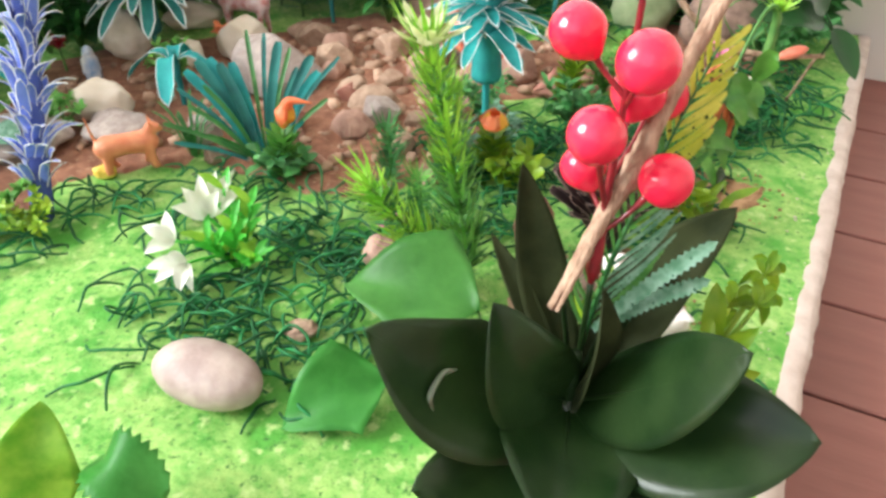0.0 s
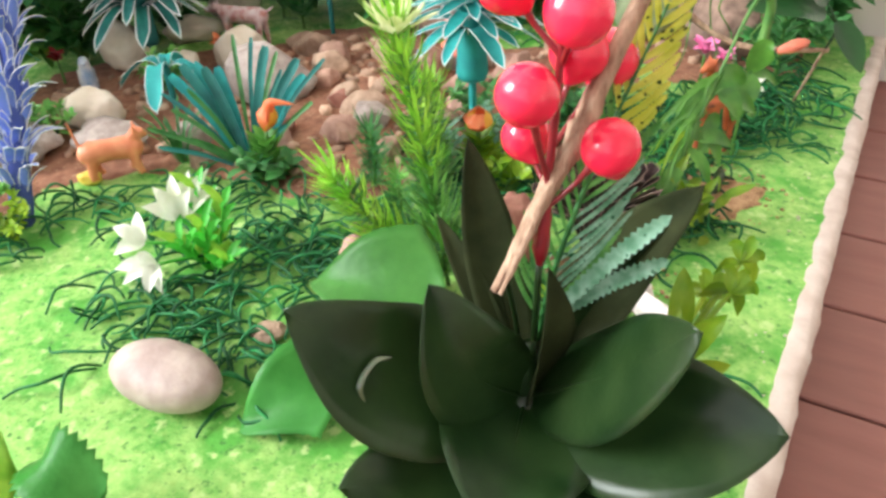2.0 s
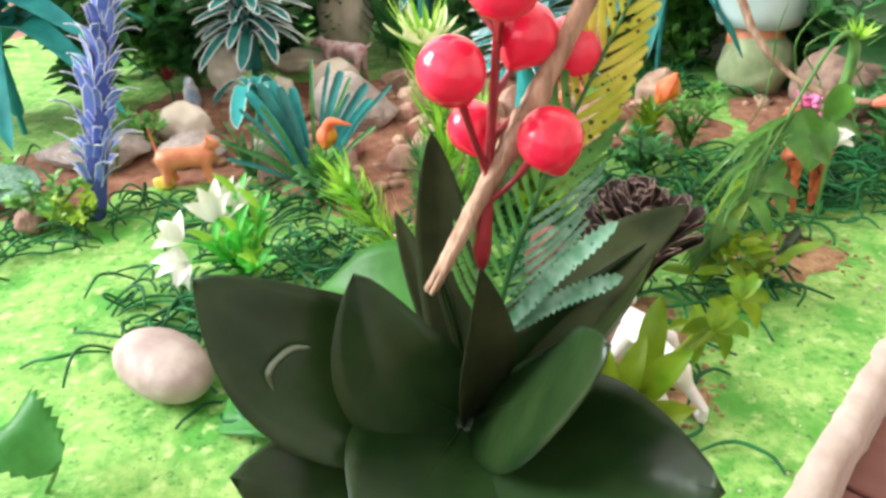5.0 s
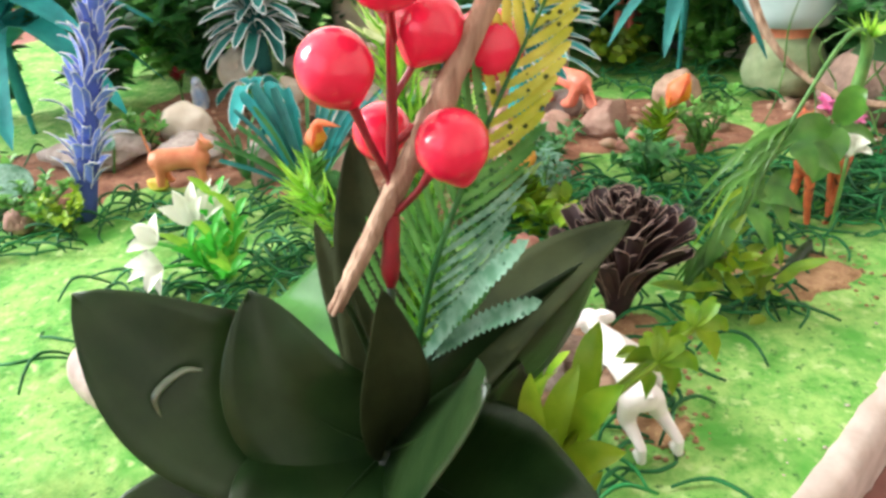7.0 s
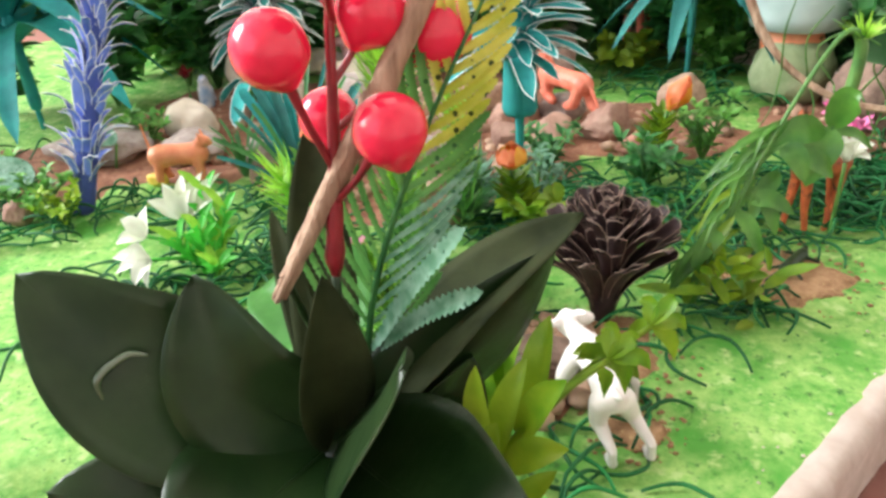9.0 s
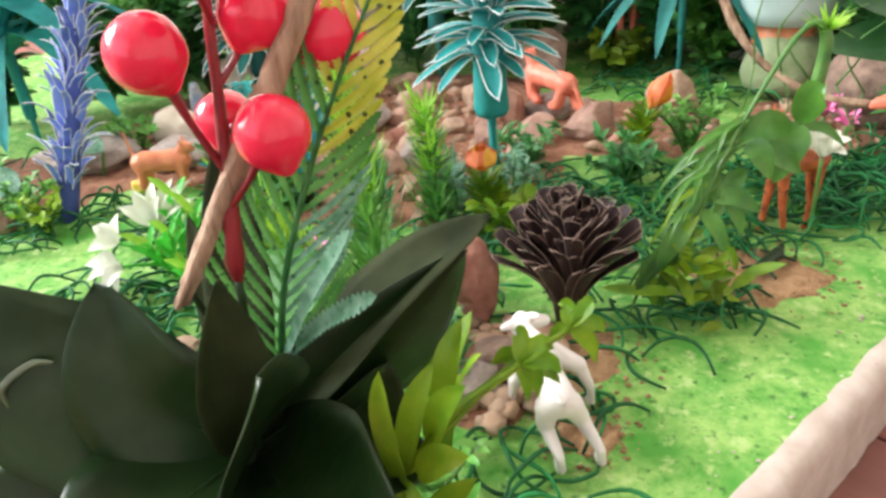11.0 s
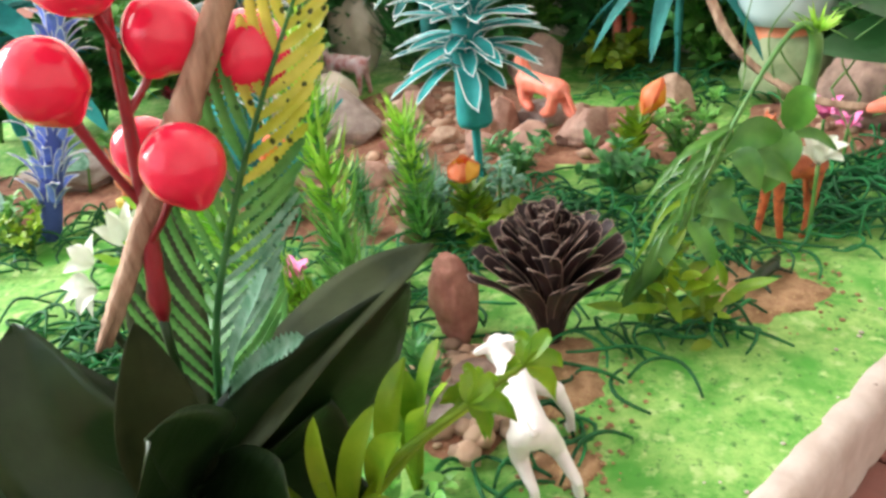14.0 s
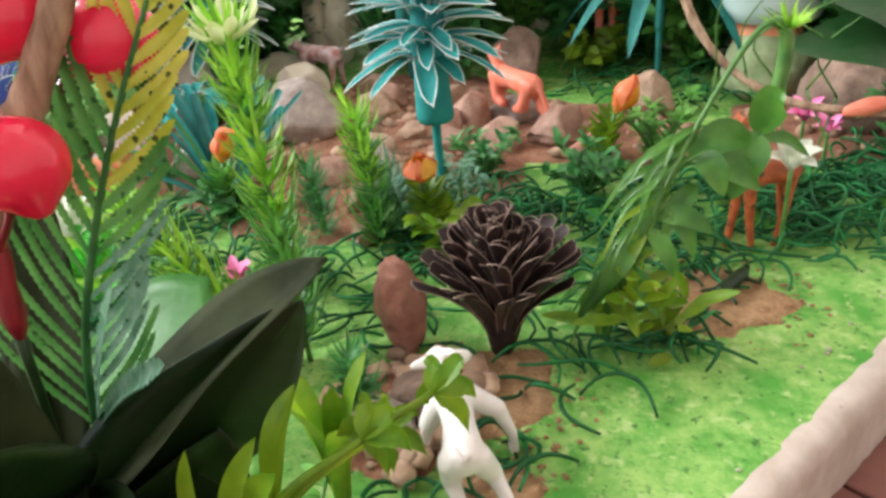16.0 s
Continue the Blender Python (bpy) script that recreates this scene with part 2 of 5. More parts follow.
def tube(bm, pts, radii, seg=7, steps=10, mat=0, rough=0.0):
    pts = [Vector(p) for p in pts]
    rings, side = [], None
    for i in range(steps + 1):
        s = i / steps
        p, q = bend(pts, max(0, s - 0.01)), bend(pts, min(1, s + 0.01))
        d = (q - p).normalized()
        if side is None:
            side = d.orthogonal().normalized()
        side = (side - d * side.dot(d)).normalized()
        other = d.cross(side)
        k = s * (len(radii) - 1)
        j = min(int(k), len(radii) - 2)
        r = radii[j] + (radii[j + 1] - radii[j]) * (k - j)
        c = bend(pts, s)
        ring = []
        for a in range(seg):
            w = 2 * math.pi * a / seg
            rr = r * (1 + rough * noise.noise(Vector((math.cos(w) * 1.7 + i * 0.35, math.sin(w) * 1.7, i * 0.6)) + c * 90))
            ring.append(bm.verts.new(c + (side * math.cos(w) + other * math.sin(w)) * rr))
        rings.append(ring)
    for a, b in zip(rings, rings[1:]):
        for i in range(seg):
            f = bm.faces.new((a[i], a[(i + 1) % seg], b[(i + 1) % seg], b[i]))
            f.material_index = mat
    for ring, flip in ((rings[0], True), (rings[-1], False)):
        f = bm.faces.new(ring[::-1] if flip else ring)
        f.material_index = mat


def oval(s):
    return max(0.0, math.sin(math.pi * min(1, s ** 0.85 * 0.97 + 0.03))) ** 0.75


def lance(s):
    return max(0.02, (min(1, s * 5) ** 0.6) * (1 - s) ** 0.55 * 1.12)


def ribbon(s):
    return max(0.0, min(1, 0.55 + s * 1.5) * (1 - max(0, (s - 0.75) / 0.25) ** 2) ** 0.5)


def leaf(bm, pts, up, width, shape=oval, fold=0.18, n=10, m=2, wave=0.0, teeth=0, rim=0.0, mat=0, rim_mat=1, thick=0.0):
    """A leaf along pts: a folded, waved blade, with teeth on its border and a raised rim when asked."""
    pts = [Vector(p) for p in pts]
    up = Vector(up).normalized()
    rows, left, right = [], [], []
    for i in range(n + 1):
        s = i / n
        c = bend(pts, s)
        d = (bend(pts, min(1, s + 0.02)) - bend(pts, max(0, s - 0.02))).normalized()
        side = d.cross(up)
        side = side.normalized() if side.length > 1e-6 else d.orthogonal().normalized()
        nrm = side.cross(d)
        hw = width / 2 * shape(s)
        if teeth and i % 2:
            hw *= 1 - teeth
        row = []
        for j in range(-m, m + 1):
            u = j / m
            ripple = wave * width * math.sin(s * 9 + (2.0 if j > 0 else 0.5)) * abs(u)
            row.append(bm.verts.new(c + side * hw * u + nrm * (hw * fold * abs(u) ** 1.3 + ripple)))
        rows.append(row)
        left.append(row[0].co.copy())
        right.append(row[-1].co.copy())
    for a, b in zip(rows, rows[1:]):
        for j in range(2 * m):
            f = bm.faces.new((a[j], a[j + 1], b[j + 1], b[j]))
            f.material_index = mat
    if rim:
        tube(bm, left[::2] + [right[-1]] + right[::-1][1::2], [rim, rim], 4, n * 2, rim_mat)


def ball(bm, centre, r, squash=(1, 1, 1), sub=2, turn=None, mat=0, lump=0.0, freq=1.3, seed=0.0):
    made = bmesh.ops.create_icosphere(bm, subdivisions=sub, radius=1.0)
    for v in made["verts"]:
        q = v.co.copy()
        k = 1 + lump * (noise.noise(q * freq + Vector((seed, seed * 1.7, 3))) + 0.45 * noise.noise(q * freq * 2.6 + Vector((seed, 1, seed))))
        q = Vector((q.x * squash[0], q.y * squash[1], q.z * squash[2])) * (r * k)
        v.co = (turn @ q if turn else q) + Vector(centre)
    if mat:
        for f in {f for v in made["verts"] for f in v.link_faces}:
            f.material_index = mat


def bone(bm, p, q, r0, r1):
    """A capsule from p to q."""
    p, q = Vector(p), Vector(q)
    d = (q - p).normalized()
    tube(bm, [p - d * r0, p - d * r0 * 0.7, p, p.lerp(q, 0.5), q, q + d * r1 * 0.7, q + d * r1],
         [r0 * 0.15, r0 * 0.72, r0, (r0 + r1) / 2, r1, r1 * 0.72, r1 * 0.15], 14, 18)


def up_turn(d):
    return Vector(d).to_track_quat("Z", "Y").to_matrix().to_4x4()


rng = random.Random(7)


def rnd(a, b):
    return rng.uniform(a, b)


# ---- structure ----
def block(bm, a0, a1, b0, b1, z0, z1):
    made = bmesh.ops.create_cube(bm, size=1.0)
    for v in made["verts"]:
        v.co = board((a0 + a1) / 2 + v.co.x * (a1 - a0), (b0 + b1) / 2 + v.co.y * (b1 - b0), (z0 + z1) / 2 + v.co.z * (z1 - z0))


def wall(name, boxes, mat, label):
    bm = bmesh.new()
    for box in boxes:
        block(bm, *box)
    ob = part(name, bm, mat, None)
    for poly in ob.data.polygons:
        poly.use_smooth = False
    return tagged(ob, label, name.split("_")[0], kind="structure")


WALL_B = 0.475
wall("floor", [(-2.2, 1.9, -2.1, WALL_B, FLOOR_Z - 0.06, FLOOR_Z - 0.004)], M_PLANK, "dark brown base under the floor planks")
wall("wall_far", [(-2.3, 2.0, WALL_B, WALL_B + 0.12, FLOOR_Z - 0.06, 2.3)], M_WALL, "plain cream painted wall behind the model")
wall("wall_right", [(1.9, 2.0, -2.1, WALL_B, FLOOR_Z - 0.06, 2.3)], M_WALL, "plain cream painted side wall")
wall("wall_left", [(-2.3, -2.2, -2.1, -2.05, FLOOR_Z - 0.06, 2.3), (-2.3, -2.2, -0.70, WALL_B, FLOOR_Z - 0.06, 2.3),
                   (-2.3, -2.2, -2.05, -0.70, FLOOR_Z - 0.06, 0.80), (-2.3, -2.2, -2.05, -0.70, 2.10, 2.3)], M_WALL, "plain cream wall with a window opening")
# unseen near wall, its opening added only to hold the fill light
wall("wall_near", [(-2.3, -0.9, -2.2, -2.1, FLOOR_Z - 0.06, 2.3), (0.7, 2.0, -2.2, -2.1, FLOOR_Z - 0.06, 2.3), (-0.9, 0.7, -2.2, -2.1, 2.02, 2.3)], M_WALL, "unseen plain cream wall with an opening added for the fill light")
wall("ceiling", [(-2.3, 2.0, -2.2, WALL_B + 0.12, 2.3, 2.4)], M_CEIL, "plain white ceiling")

# the foam sheet: a green painted top, a bare cream rim and side
A_MIN, B_MIN, B_MAX = -0.915, -0.178, 0.468


def foam_board():
    base = thing("foam_board", board(0, 0, FLOOR_Z), "thick green painted foam sheet with bare cream edges, lying on the planks", "board", kind="structure")
    bm = bmesh.new()
    na, nb = 120, 96
    grid = []
    for i in range(na + 1):
        row = []
        for j in range(nb + 1):
            a, b = A_MIN + (-0.0005 - A_MIN) * i / na, B_MIN + (B_MAX - B_MIN) * j / nb
            if i == na:
                a += 0.0022 * noise.noise(Vector((b * 60, 2, 0)))
            q = board(a, b)
            z = 0.0011 * noise.noise(q * 55) + 0.0006 * noise.noise(q * 160)
            row.append(bm.verts.new(q + Vector((0, 0, z)) - base.location))
        grid.append(row)
    for r0, r1 in zip(grid, grid[1:]):
        for j in range(nb):
            bm.faces.new((r0[j], r1[j], r1[j + 1], r0[j + 1]))
    part("painted_top", bm, M_FOAM, base, "mottled bright green painted surface")
    bm = bmesh.new()
    prof = [(-0.005, -0.0018), (-0.0018, 0.0001), (0.001, 0.0007), (0.005, 0.0003), (0.0080, -0.0014), (0.0090, -0.006), (0.0092, -0.02), (0.0088, -0.0346)]
    rings = []
    steps = 140
    for j in range(steps + 1):
        b = B_MIN + (B_MAX - B_MIN) * j / steps
        ring = []
        for k, (a, z) in enumerate(prof):
            w = 0.0011 * noise.noise(Vector((b * 45, k * 0.8, 5))) + 0.0008 * noise.noise(Vector((b * 170, k * 1.3, 9)))
            ring.append(bm.verts.new(board(a + w, b, z + w * 0.6 * (k < 7)) - base.location))
        rings.append(ring)
    for r0, r1 in zip(rings, rings[1:]):
        for k in range(len(prof) - 1):
            bm.faces.new((r0[k], r0[k + 1], r1[k + 1], r1[k]))
    part("bare_edge", bm, M_CREAM, base, "rough bare cream foam edge")
    bm = bmesh.new()
    block(bm, A_MIN, -0.0015, B_MIN, B_MAX, FLOOR_Z + 0.0004, -0.003)
    bmesh.ops.translate(bm, verts=bm.verts, vec=-base.location)
    core = part("foam_core", bm, M_CREAM, base)
    for poly in core.data.polygons:
        poly.use_smooth = False


foam_board()


def crumbs():
    bm = bmesh.new()
    for _ in range(26):
        b, r = rnd(-0.02, 0.40), rnd(0.0004, 0.0010)
        ball(bm, board(rnd(-0.016, 0.004), b, r * 0.6), r, (1.2, 0.9, 0.7), 1, None, 0, 0.4, 1.5, rnd(0, 50))
    solid("foam_crumbs", bm, M_CREAM, (0, 0, 0), "tiny pale foam crumbs along the board's bare edge", "crumbs", kind="stuff")


crumbs()


def patch(name, centre, rx, ry, mat, label, turn=0.0, high=0.0022, seed=0.0, kind="stuff"):
    """A thin heap with an uneven outline, strewn on the board."""
    bm = bmesh.new()
    n, rings = 44, 7
    top = bm.verts.new((0, 0, high))
    prev = None
    for k in range(1, rings + 1):
        ring = []
        for i in range(n):
            w = 2 * math.pi * i / n
            out = 1 + 0.28 * noise.noise(Vector((math.cos(w) * 1.6 + seed, math.sin(w) * 1.6, seed))) + 0.12 * noise.noise(Vector((math.cos(w) * 5, math.sin(w) * 5, seed)))
            s = k / rings
            z = high * (1 - s ** 3) + 0.0007 * noise.noise(Vector((math.cos(w) * s * 6, math.sin(w) * s * 6, seed))) * (k < rings) + (0.0006 if k < rings else -0.0012)
            ring.append(bm.verts.new((rx * s * out * math.cos(w), ry * s * out * math.sin(w), z)))
        for i in range(n):
            if prev is None:
                bm.faces.new((top, ring[i], ring[(i + 1) % n]))
            else:
                bm.faces.new((prev[i], ring[i], ring[(i + 1) % n], prev[(i + 1) % n]))
        prev = ring
    return solid(name, bm, mat, (centre[0], centre[1], 0), label, "sand" if mat is M_SAND else "soil", kind=kind, rot=pose(0, 0, 0, 0, 0, turn))


patch("soil_bed", (-0.075, 0.525), 0.125, 0.145, M_SOIL, "bed of loose brown soil spread on the green board", 10, 0.003, 1.0)
patch("soil_bed", (-0.23, 0.52), 0.11, 0.115, M_SOIL, "bed of loose brown soil under pale stones", -10, 0.0025, 4.0)
patch("soil_bed", (0.035, 0.57), 0.115, 0.06, M_SOIL, "bed of loose brown soil round the stones", -12, 0.003, 8.0)
patch("soil_bed", (0.215, 0.60), 0.075, 0.07, M_SOIL, "bed of loose brown soil by the mossy stone", 0, 0.003, 12.0)
patch("sand_patch", (0.158, 0.384), 0.034, 0.027, M_SAND, "round patch of brown sand on the green board", 0, 0.0008, 2.0)
patch("sand_patch", (0.085, 0.303), 0.032, 0.026, M_SAND, "patch of brown sand beside the spiky brown paper bush", 30, 0.0009, 3.0)
patch("sand_patch", (0.106, 0.258), 0.014, 0.011, M_SAND, "small smear of brown sand beside the white toy", 0, 0.0013, 6.0)
patch("soil_bed", (0.062, 0.282), 0.030, 0.034, M_SOIL, "dark loose soil between the leaves", 0, 0.0016, 7.0)
patch("soil_bed", (-0.31, 0.40), 0.075, 0.055, M_SOIL, "strip of brown soil behind the blue paper tower", -15, 0.002, 15.0)


# ---- stones ----
def stone(name, centre, r, squash, mat, label, turn=0.0, lump=0.22, seed=0.0, tilt=0.0, sink=0.12, z=0.0, category="stone", freq=1.3, facets=0):
    bm = bmesh.new()
    ball(bm, (0, 0, 0), r, squash, 4, None, 0, lump, freq, seed)
    chip = random.Random(seed)
    for _ in range(facets):
        flat = Vector((chip.uniform(-1, 1), chip.uniform(-1, 1), chip.uniform(-0.2, 1))).normalized()
        reach = r * chip.uniform(0.5, 0.72) * Vector((flat.x * squash[0], flat.y * squash[1], flat.z * squash[2])).length
        for v in bm.verts:
            over = v.co.dot(flat) - reach
            if over > 0:
                v.co -= flat * over * 0.93
    low = min(v.co.z for v in bm.verts)
    for v in bm.verts:
        v.co.z -= low * (1 - sink)
        v.co.z = max(v.co.z, -0.0015)
    return solid(name, bm, mat, (centre[0], centre[1], z), label, category, "loose stones on the board", rot=pose(0, 0, 0, tilt, 0, turn))


stone("pebble", (-0.104, 0.226), 0.0205, (1.32, 0.78, 0.62), M_PEBBLE, "smooth oval beige pebble lying on the green board", -24, 0.05, 2.2, sink=0.05, category="pebble", freq=0.8)
stone("stone", (-0.242, 0.482), 0.0165, (1.25, 0.8, 0.95), M_ROCKW, "off-white rounded stone behind the orange toy cat", 5, 0.2, 1.0)
stone("stone", (-0.126, 0.535), 0.037, (0.95, 1.25, 0.55), M_ROCKG, "large flat grey stone half hidden by teal grass", 15, 0.16, 5.0, facets=8)
stone("stone", (-0.258, 0.588), 0.018, (1.1, 0.8, 1.1), M_ROCKW, "pale upright stone under the teal palm", 0, 0.25, 6.0)
stone("stone", (-0.195, 0.705), 0.026, (1.0, 0.7, 1.5), M_ROCKW, "tall off-white stone among the shrubs", 0, 0.3, 7.7)
stone("stone", (-0.222, 0.655), 0.016, (1.6, 0.8, 0.7), M_ROCKW, "long off-white stone beside the toy wolf", 12, 0.25, 8.3)
stone("stone", (-0.165, 0.590), 0.024, (1.3, 0.8, 0.8), M_ROCKW, "broad off-white stone behind the teal grass", 15, 0.2, 93.0, facets=7)
stone("stone", (-0.205, 0.570), 0.015, (1.2, 0.8, 0.9), M_ROCKW, "small off-white stone beside the teal agave", -20, 0.2, 95.0, facets=7)
stone("stone", (-0.286, 0.435), 0.030, (1.2, 0.9, 0.35), M_ROCKG, "flat grey-brown stone beside the blue paper tower", 20, 0.25, 9.0)
stone("stone", (-0.218, 0.452), 0.024, (1.2, 0.8, 0.4), M_ROCKG, "flat grey stone next to the toy cat", -20, 0.25, 11.0)
ROCKS = [(-0.090, 0.568, 0.017, 0), (-0.066, 0.510, 0.0125, 1), (-0.064, 0.458, 0.0135, 2), (-0.048, 0.478, 0.016, 3), (-0.086, 0.415, 0.010, 2),
         (-0.163, 0.452, 0.014, 3), (-0.022, 0.545, 0.013, 2), (-0.045, 0.590, 0.017, 0), (-0.150, 0.425, 0.009, 0),
         (-0.104, 0.470, 0.010, 1), (-0.012, 0.515, 0.014, 2), (0.020, 0.525, 0.016, 2), (-0.110, 0.610, 0.015, 0), (-0.030, 0.430, 0.012, 0), (-0.010, 0.395, 0.010, 2)]
for i, (x, y, r, k) in enumerate(ROCKS):
    mat, word = ((M_ROCKT, "tan"), (M_RUST, "reddish"), (M_ROCKP, "pinkish brown"), (M_ROCKG, "grey"))[k]
    stone("stone", (x, y), r, (1.15, 0.85, 0.75), mat, f"small angular {word} stone lying on brown soil", i * 47, 0.20, i * 3.1 + 20, facets=9)
for i, (x, y, r, long, turn) in enumerate(((-0.089, 0.588, 0.016, 1.25, 20), (-0.066, 0.512, 0.0155, 1.2, -25), (-0.066, 0.463, 0.0145, 1.35, 5), (-0.050, 0.494, 0.015, 1.9, -12), (-0.088, 0.418, 0.009, 1.2, 40), (-0.121, 0.632, 0.013, 1.2, 10),
                                         (-0.086, 0.548, 0.012, 1.3, 60), (-0.040, 0.533, 0.013, 1.2, 30), (-0.106, 0.455, 0.011, 1.4, -40), (0.006, 0.470, 0.012, 1.4, 15), (0.018, 0.500, 0.013, 1.3, -30), (-0.020, 0.470, 0.010, 1.3, 70))):
    stone("stone", (x, y), r, (long, 0.9, 0.66), (M_ROCKP, M_ROCKT)[i % 2], "flat chipped block of pinkish tan stone lying on brown soil", turn, 0.08, i * 5.7 + 101, facets=12)
stone("stone", (0.055, 0.540), 0.0185, (1.3, 0.75, 0.75), M_ROCKP, "broad pinkish brown stone beside the toy tiger", 8, 0.3, 40.0, facets=9)
stone("stone", (-0.008, 0.558), 0.019, (0.9, 0.8, 1.0), M_ROCKP, "rounded pinkish stone in front of the toy tiger", 0, 0.25, 42.0, facets=9)
stone("stone", (0.014, 0.57), 0.017, (1.1, 0.8, 0.8), M_ROCKG, "rounded grey stone under the toy tiger", 0, 0.25, 44.0, facets=9)
stone("stone", (-0.006, 0.655), 0.026, (1.15, 0.8, 0.95), M_DARKROCK, "dark brown rounded stone behind the toy tiger", 0, 0.2, 46.0, facets=9)
stone("stone", (0.098, 0.600), 0.022, (1.1, 0.8, 0.75), M_ROCKT, "tan stone behind the orange rose bud", 0, 0.25, 48.0, facets=9)
stone("stone", (0.082, 0.520), 0.015, (1.2, 0.9, 0.7), M_RUST, "small reddish stone on brown soil", 30, 0.3, 50.0, facets=9)
stone("stone", (0.172, 0.640), 0.028, (1.0, 0.8, 0.95), M_MOSS, "large moss-green rounded stone", 0, 0.15, 52.0)
stone("stone", (0.226, 0.590), 0.033, (1.1, 0.8, 0.85), M_DARKROCK, "dark brown stone beside the mossy stone", 0, 0.2, 54.0)
stone("stone", (0.046, 0.318), 0.0145, (0.74, 0.60, 1.50), M_RUST, "upright reddish-brown stone beside the spiky brown bush", 0, 0.26, 56.0)
stone("stone", (0.070, 0.285), 0.012, (1.2, 0.9, 0.6), M_DARKROCK, "small dark stone in the sand", 0, 0.25, 58.0)
stone("stone", (0.058, 0.268), 0.011, (1.3, 0.9, 0.6), M_ROCKG, "small grey stone in the sand", 20, 0.25, 59.0)
stone("stone", (-0.033, 0.313), 0.0105, (1.0, 0.9, 1.0), M_ROCKP, "small peach stone under a pink flower", 0, 0.2, 60.0)
stone("stone", (-0.070, 0.262), 0.008, (1.0, 0.9, 0.5), M_ROCKT, "tiny tan stone among green strands", 0, 0.2, 61.0)
stone("stone", (-0.262, 0.338), 0.009, (1.0, 0.9, 0.9), M_ROCKP, "small pale stone at the foot of the blue tower", 0, 0.2, 63.0)


def gravel():
    bm = bmesh.new()
    spots = ((-0.07, 0.52, 0.10, 0.12, 210), (-0.23, 0.50, 0.08, 0.08, 90), (0.04, 0.56, 0.09, 0.045, 70), (0.065, 0.282, 0.03, 0.034, 80), (0.21, 0.59, 0.05, 0.05, 25))
    for cx, cy, rx, ry, n in spots:
        for _ in range(n):
            w, s = rnd(0, 6.28), math.sqrt(rnd(0, 1))
            r = rnd(0.0016, 0.0066)
            ball(bm, (cx + rx * s * math.cos(w), cy + ry * s * math.sin(w), 0.002 + r * 0.35), r, (1.2, 0.9, 0.7), 1, pose(0, 0, 0, 0, 0, rnd(0, 360)), 0, 0.35, 1.5, rnd(0, 50))
    m = material("mixed_gravel", (0.28, 0.16, 0.10), (0.50, 0.34, 0.24), 50, 0.9, 0.4, 400, island=0.35)
    solid("gravel", bm, m, (0, 0, 0), "loose brown and tan gravel on the soil", "gravel", kind="stuff")


gravel()


def sand_grains():
    bm = bmesh.new()
    for cx, cy, rx, ry, n in ((0.158, 0.384, 0.044, 0.036, 190), (0.088, 0.298, 0.038, 0.034, 150), (0.106, 0.258, 0.020, 0.016, 60)):
        for _ in range(n):
            w, s = rnd(0, 6.28), rnd(0.55, 1.1)
            r = rnd(0.0004, 0.0011)
            ball(bm, (cx + rx * s * math.cos(w), cy + ry * s * math.sin(w), 0.0006 + r * 0.3), r, (1.2, 0.9, 0.7), 1, None, 0, 0.3, 1.5, rnd(0, 50))
    solid("sand_grains", bm, M_SAND, (0, 0, 0), "loose brown sand grains strewn round the sand patches", "sand", kind="stuff")


sand_grains()


# ---- green strands strewn on the board ----
def strands(name, centre, rx, ry, count, label, length=(0.016, 0.042), high=0.010):
    bm = bmesh.new()
    for _ in range(round(count * (0.8 if centre[1] > 0.38 else 0.62))):
        w, s = rnd(0, 6.28), math.sqrt(rnd(0, 1))
        x, y = rx * s * math.cos(w), ry * s * math.sin(w)
        d = rnd(0, 6.28)
        pts, z = [], rnd(0.0008, 0.004)
        n = 5
        step = rnd(*length) / n
        turn = rnd(-0.75, 0.75)
        lift = rnd(0, high)
        for k in range(n + 1):
            pts.append((x, y, z + lift * math.sin(math.pi * k / n)))
            x, y = x + step * math.cos(d), y + step * math.sin(d)
            d += turn + rnd(-0.5, 0.5)
        tube(bm, pts, [0.0006, 0.00092, 0.0006], 5, 10)
    return solid(name, bm, M_STRAND, (centre[0], centre[1], 0), label, "grass", kind="stuff")


G = "curled dark green plastic strands strewn on the board"
for cx, cy, rx, ry, n in ((-0.095, 0.290, 0.075, 0.050, 230), (-0.060, 0.245, 0.040, 0.030, 60), (-0.135, 0.262, 0.035, 0.025, 34), (-0.045, 0.335, 0.05, 0.035, 110),
                          (-0.15, 0.37, 0.09, 0.035, 130), (-0.255, 0.325, 0.05, 0.03, 60), (0.135, 0.343, 0.020, 0.012, 16), (0.155, 0.347, 0.012, 0.012, 20), (0.090, 0.235, 0.030, 0.020, 26),
                          (0.10, 0.420, 0.075, 0.05, 200), (0.205, 0.475, 0.045, 0.055, 170), (0.150, 0.460, 0.06, 0.05, 140), (0.03, 0.35, 0.05, 0.03, 70),
                          (0.02, 0.43, 0.05, 0.05, 80), (0.245, 0.52, 0.035, 0.05, 80), (0.105, 0.268, 0.016, 0.012, 12), (0.105, 0.315, 0.03, 0.015, 22), (-0.33, 0.38, 0.05, 0.04, 60), (0.115, 0.66, 0.09, 0.05, 120)):
    strands("grass_strands", (cx, cy), rx, ry, n, G)


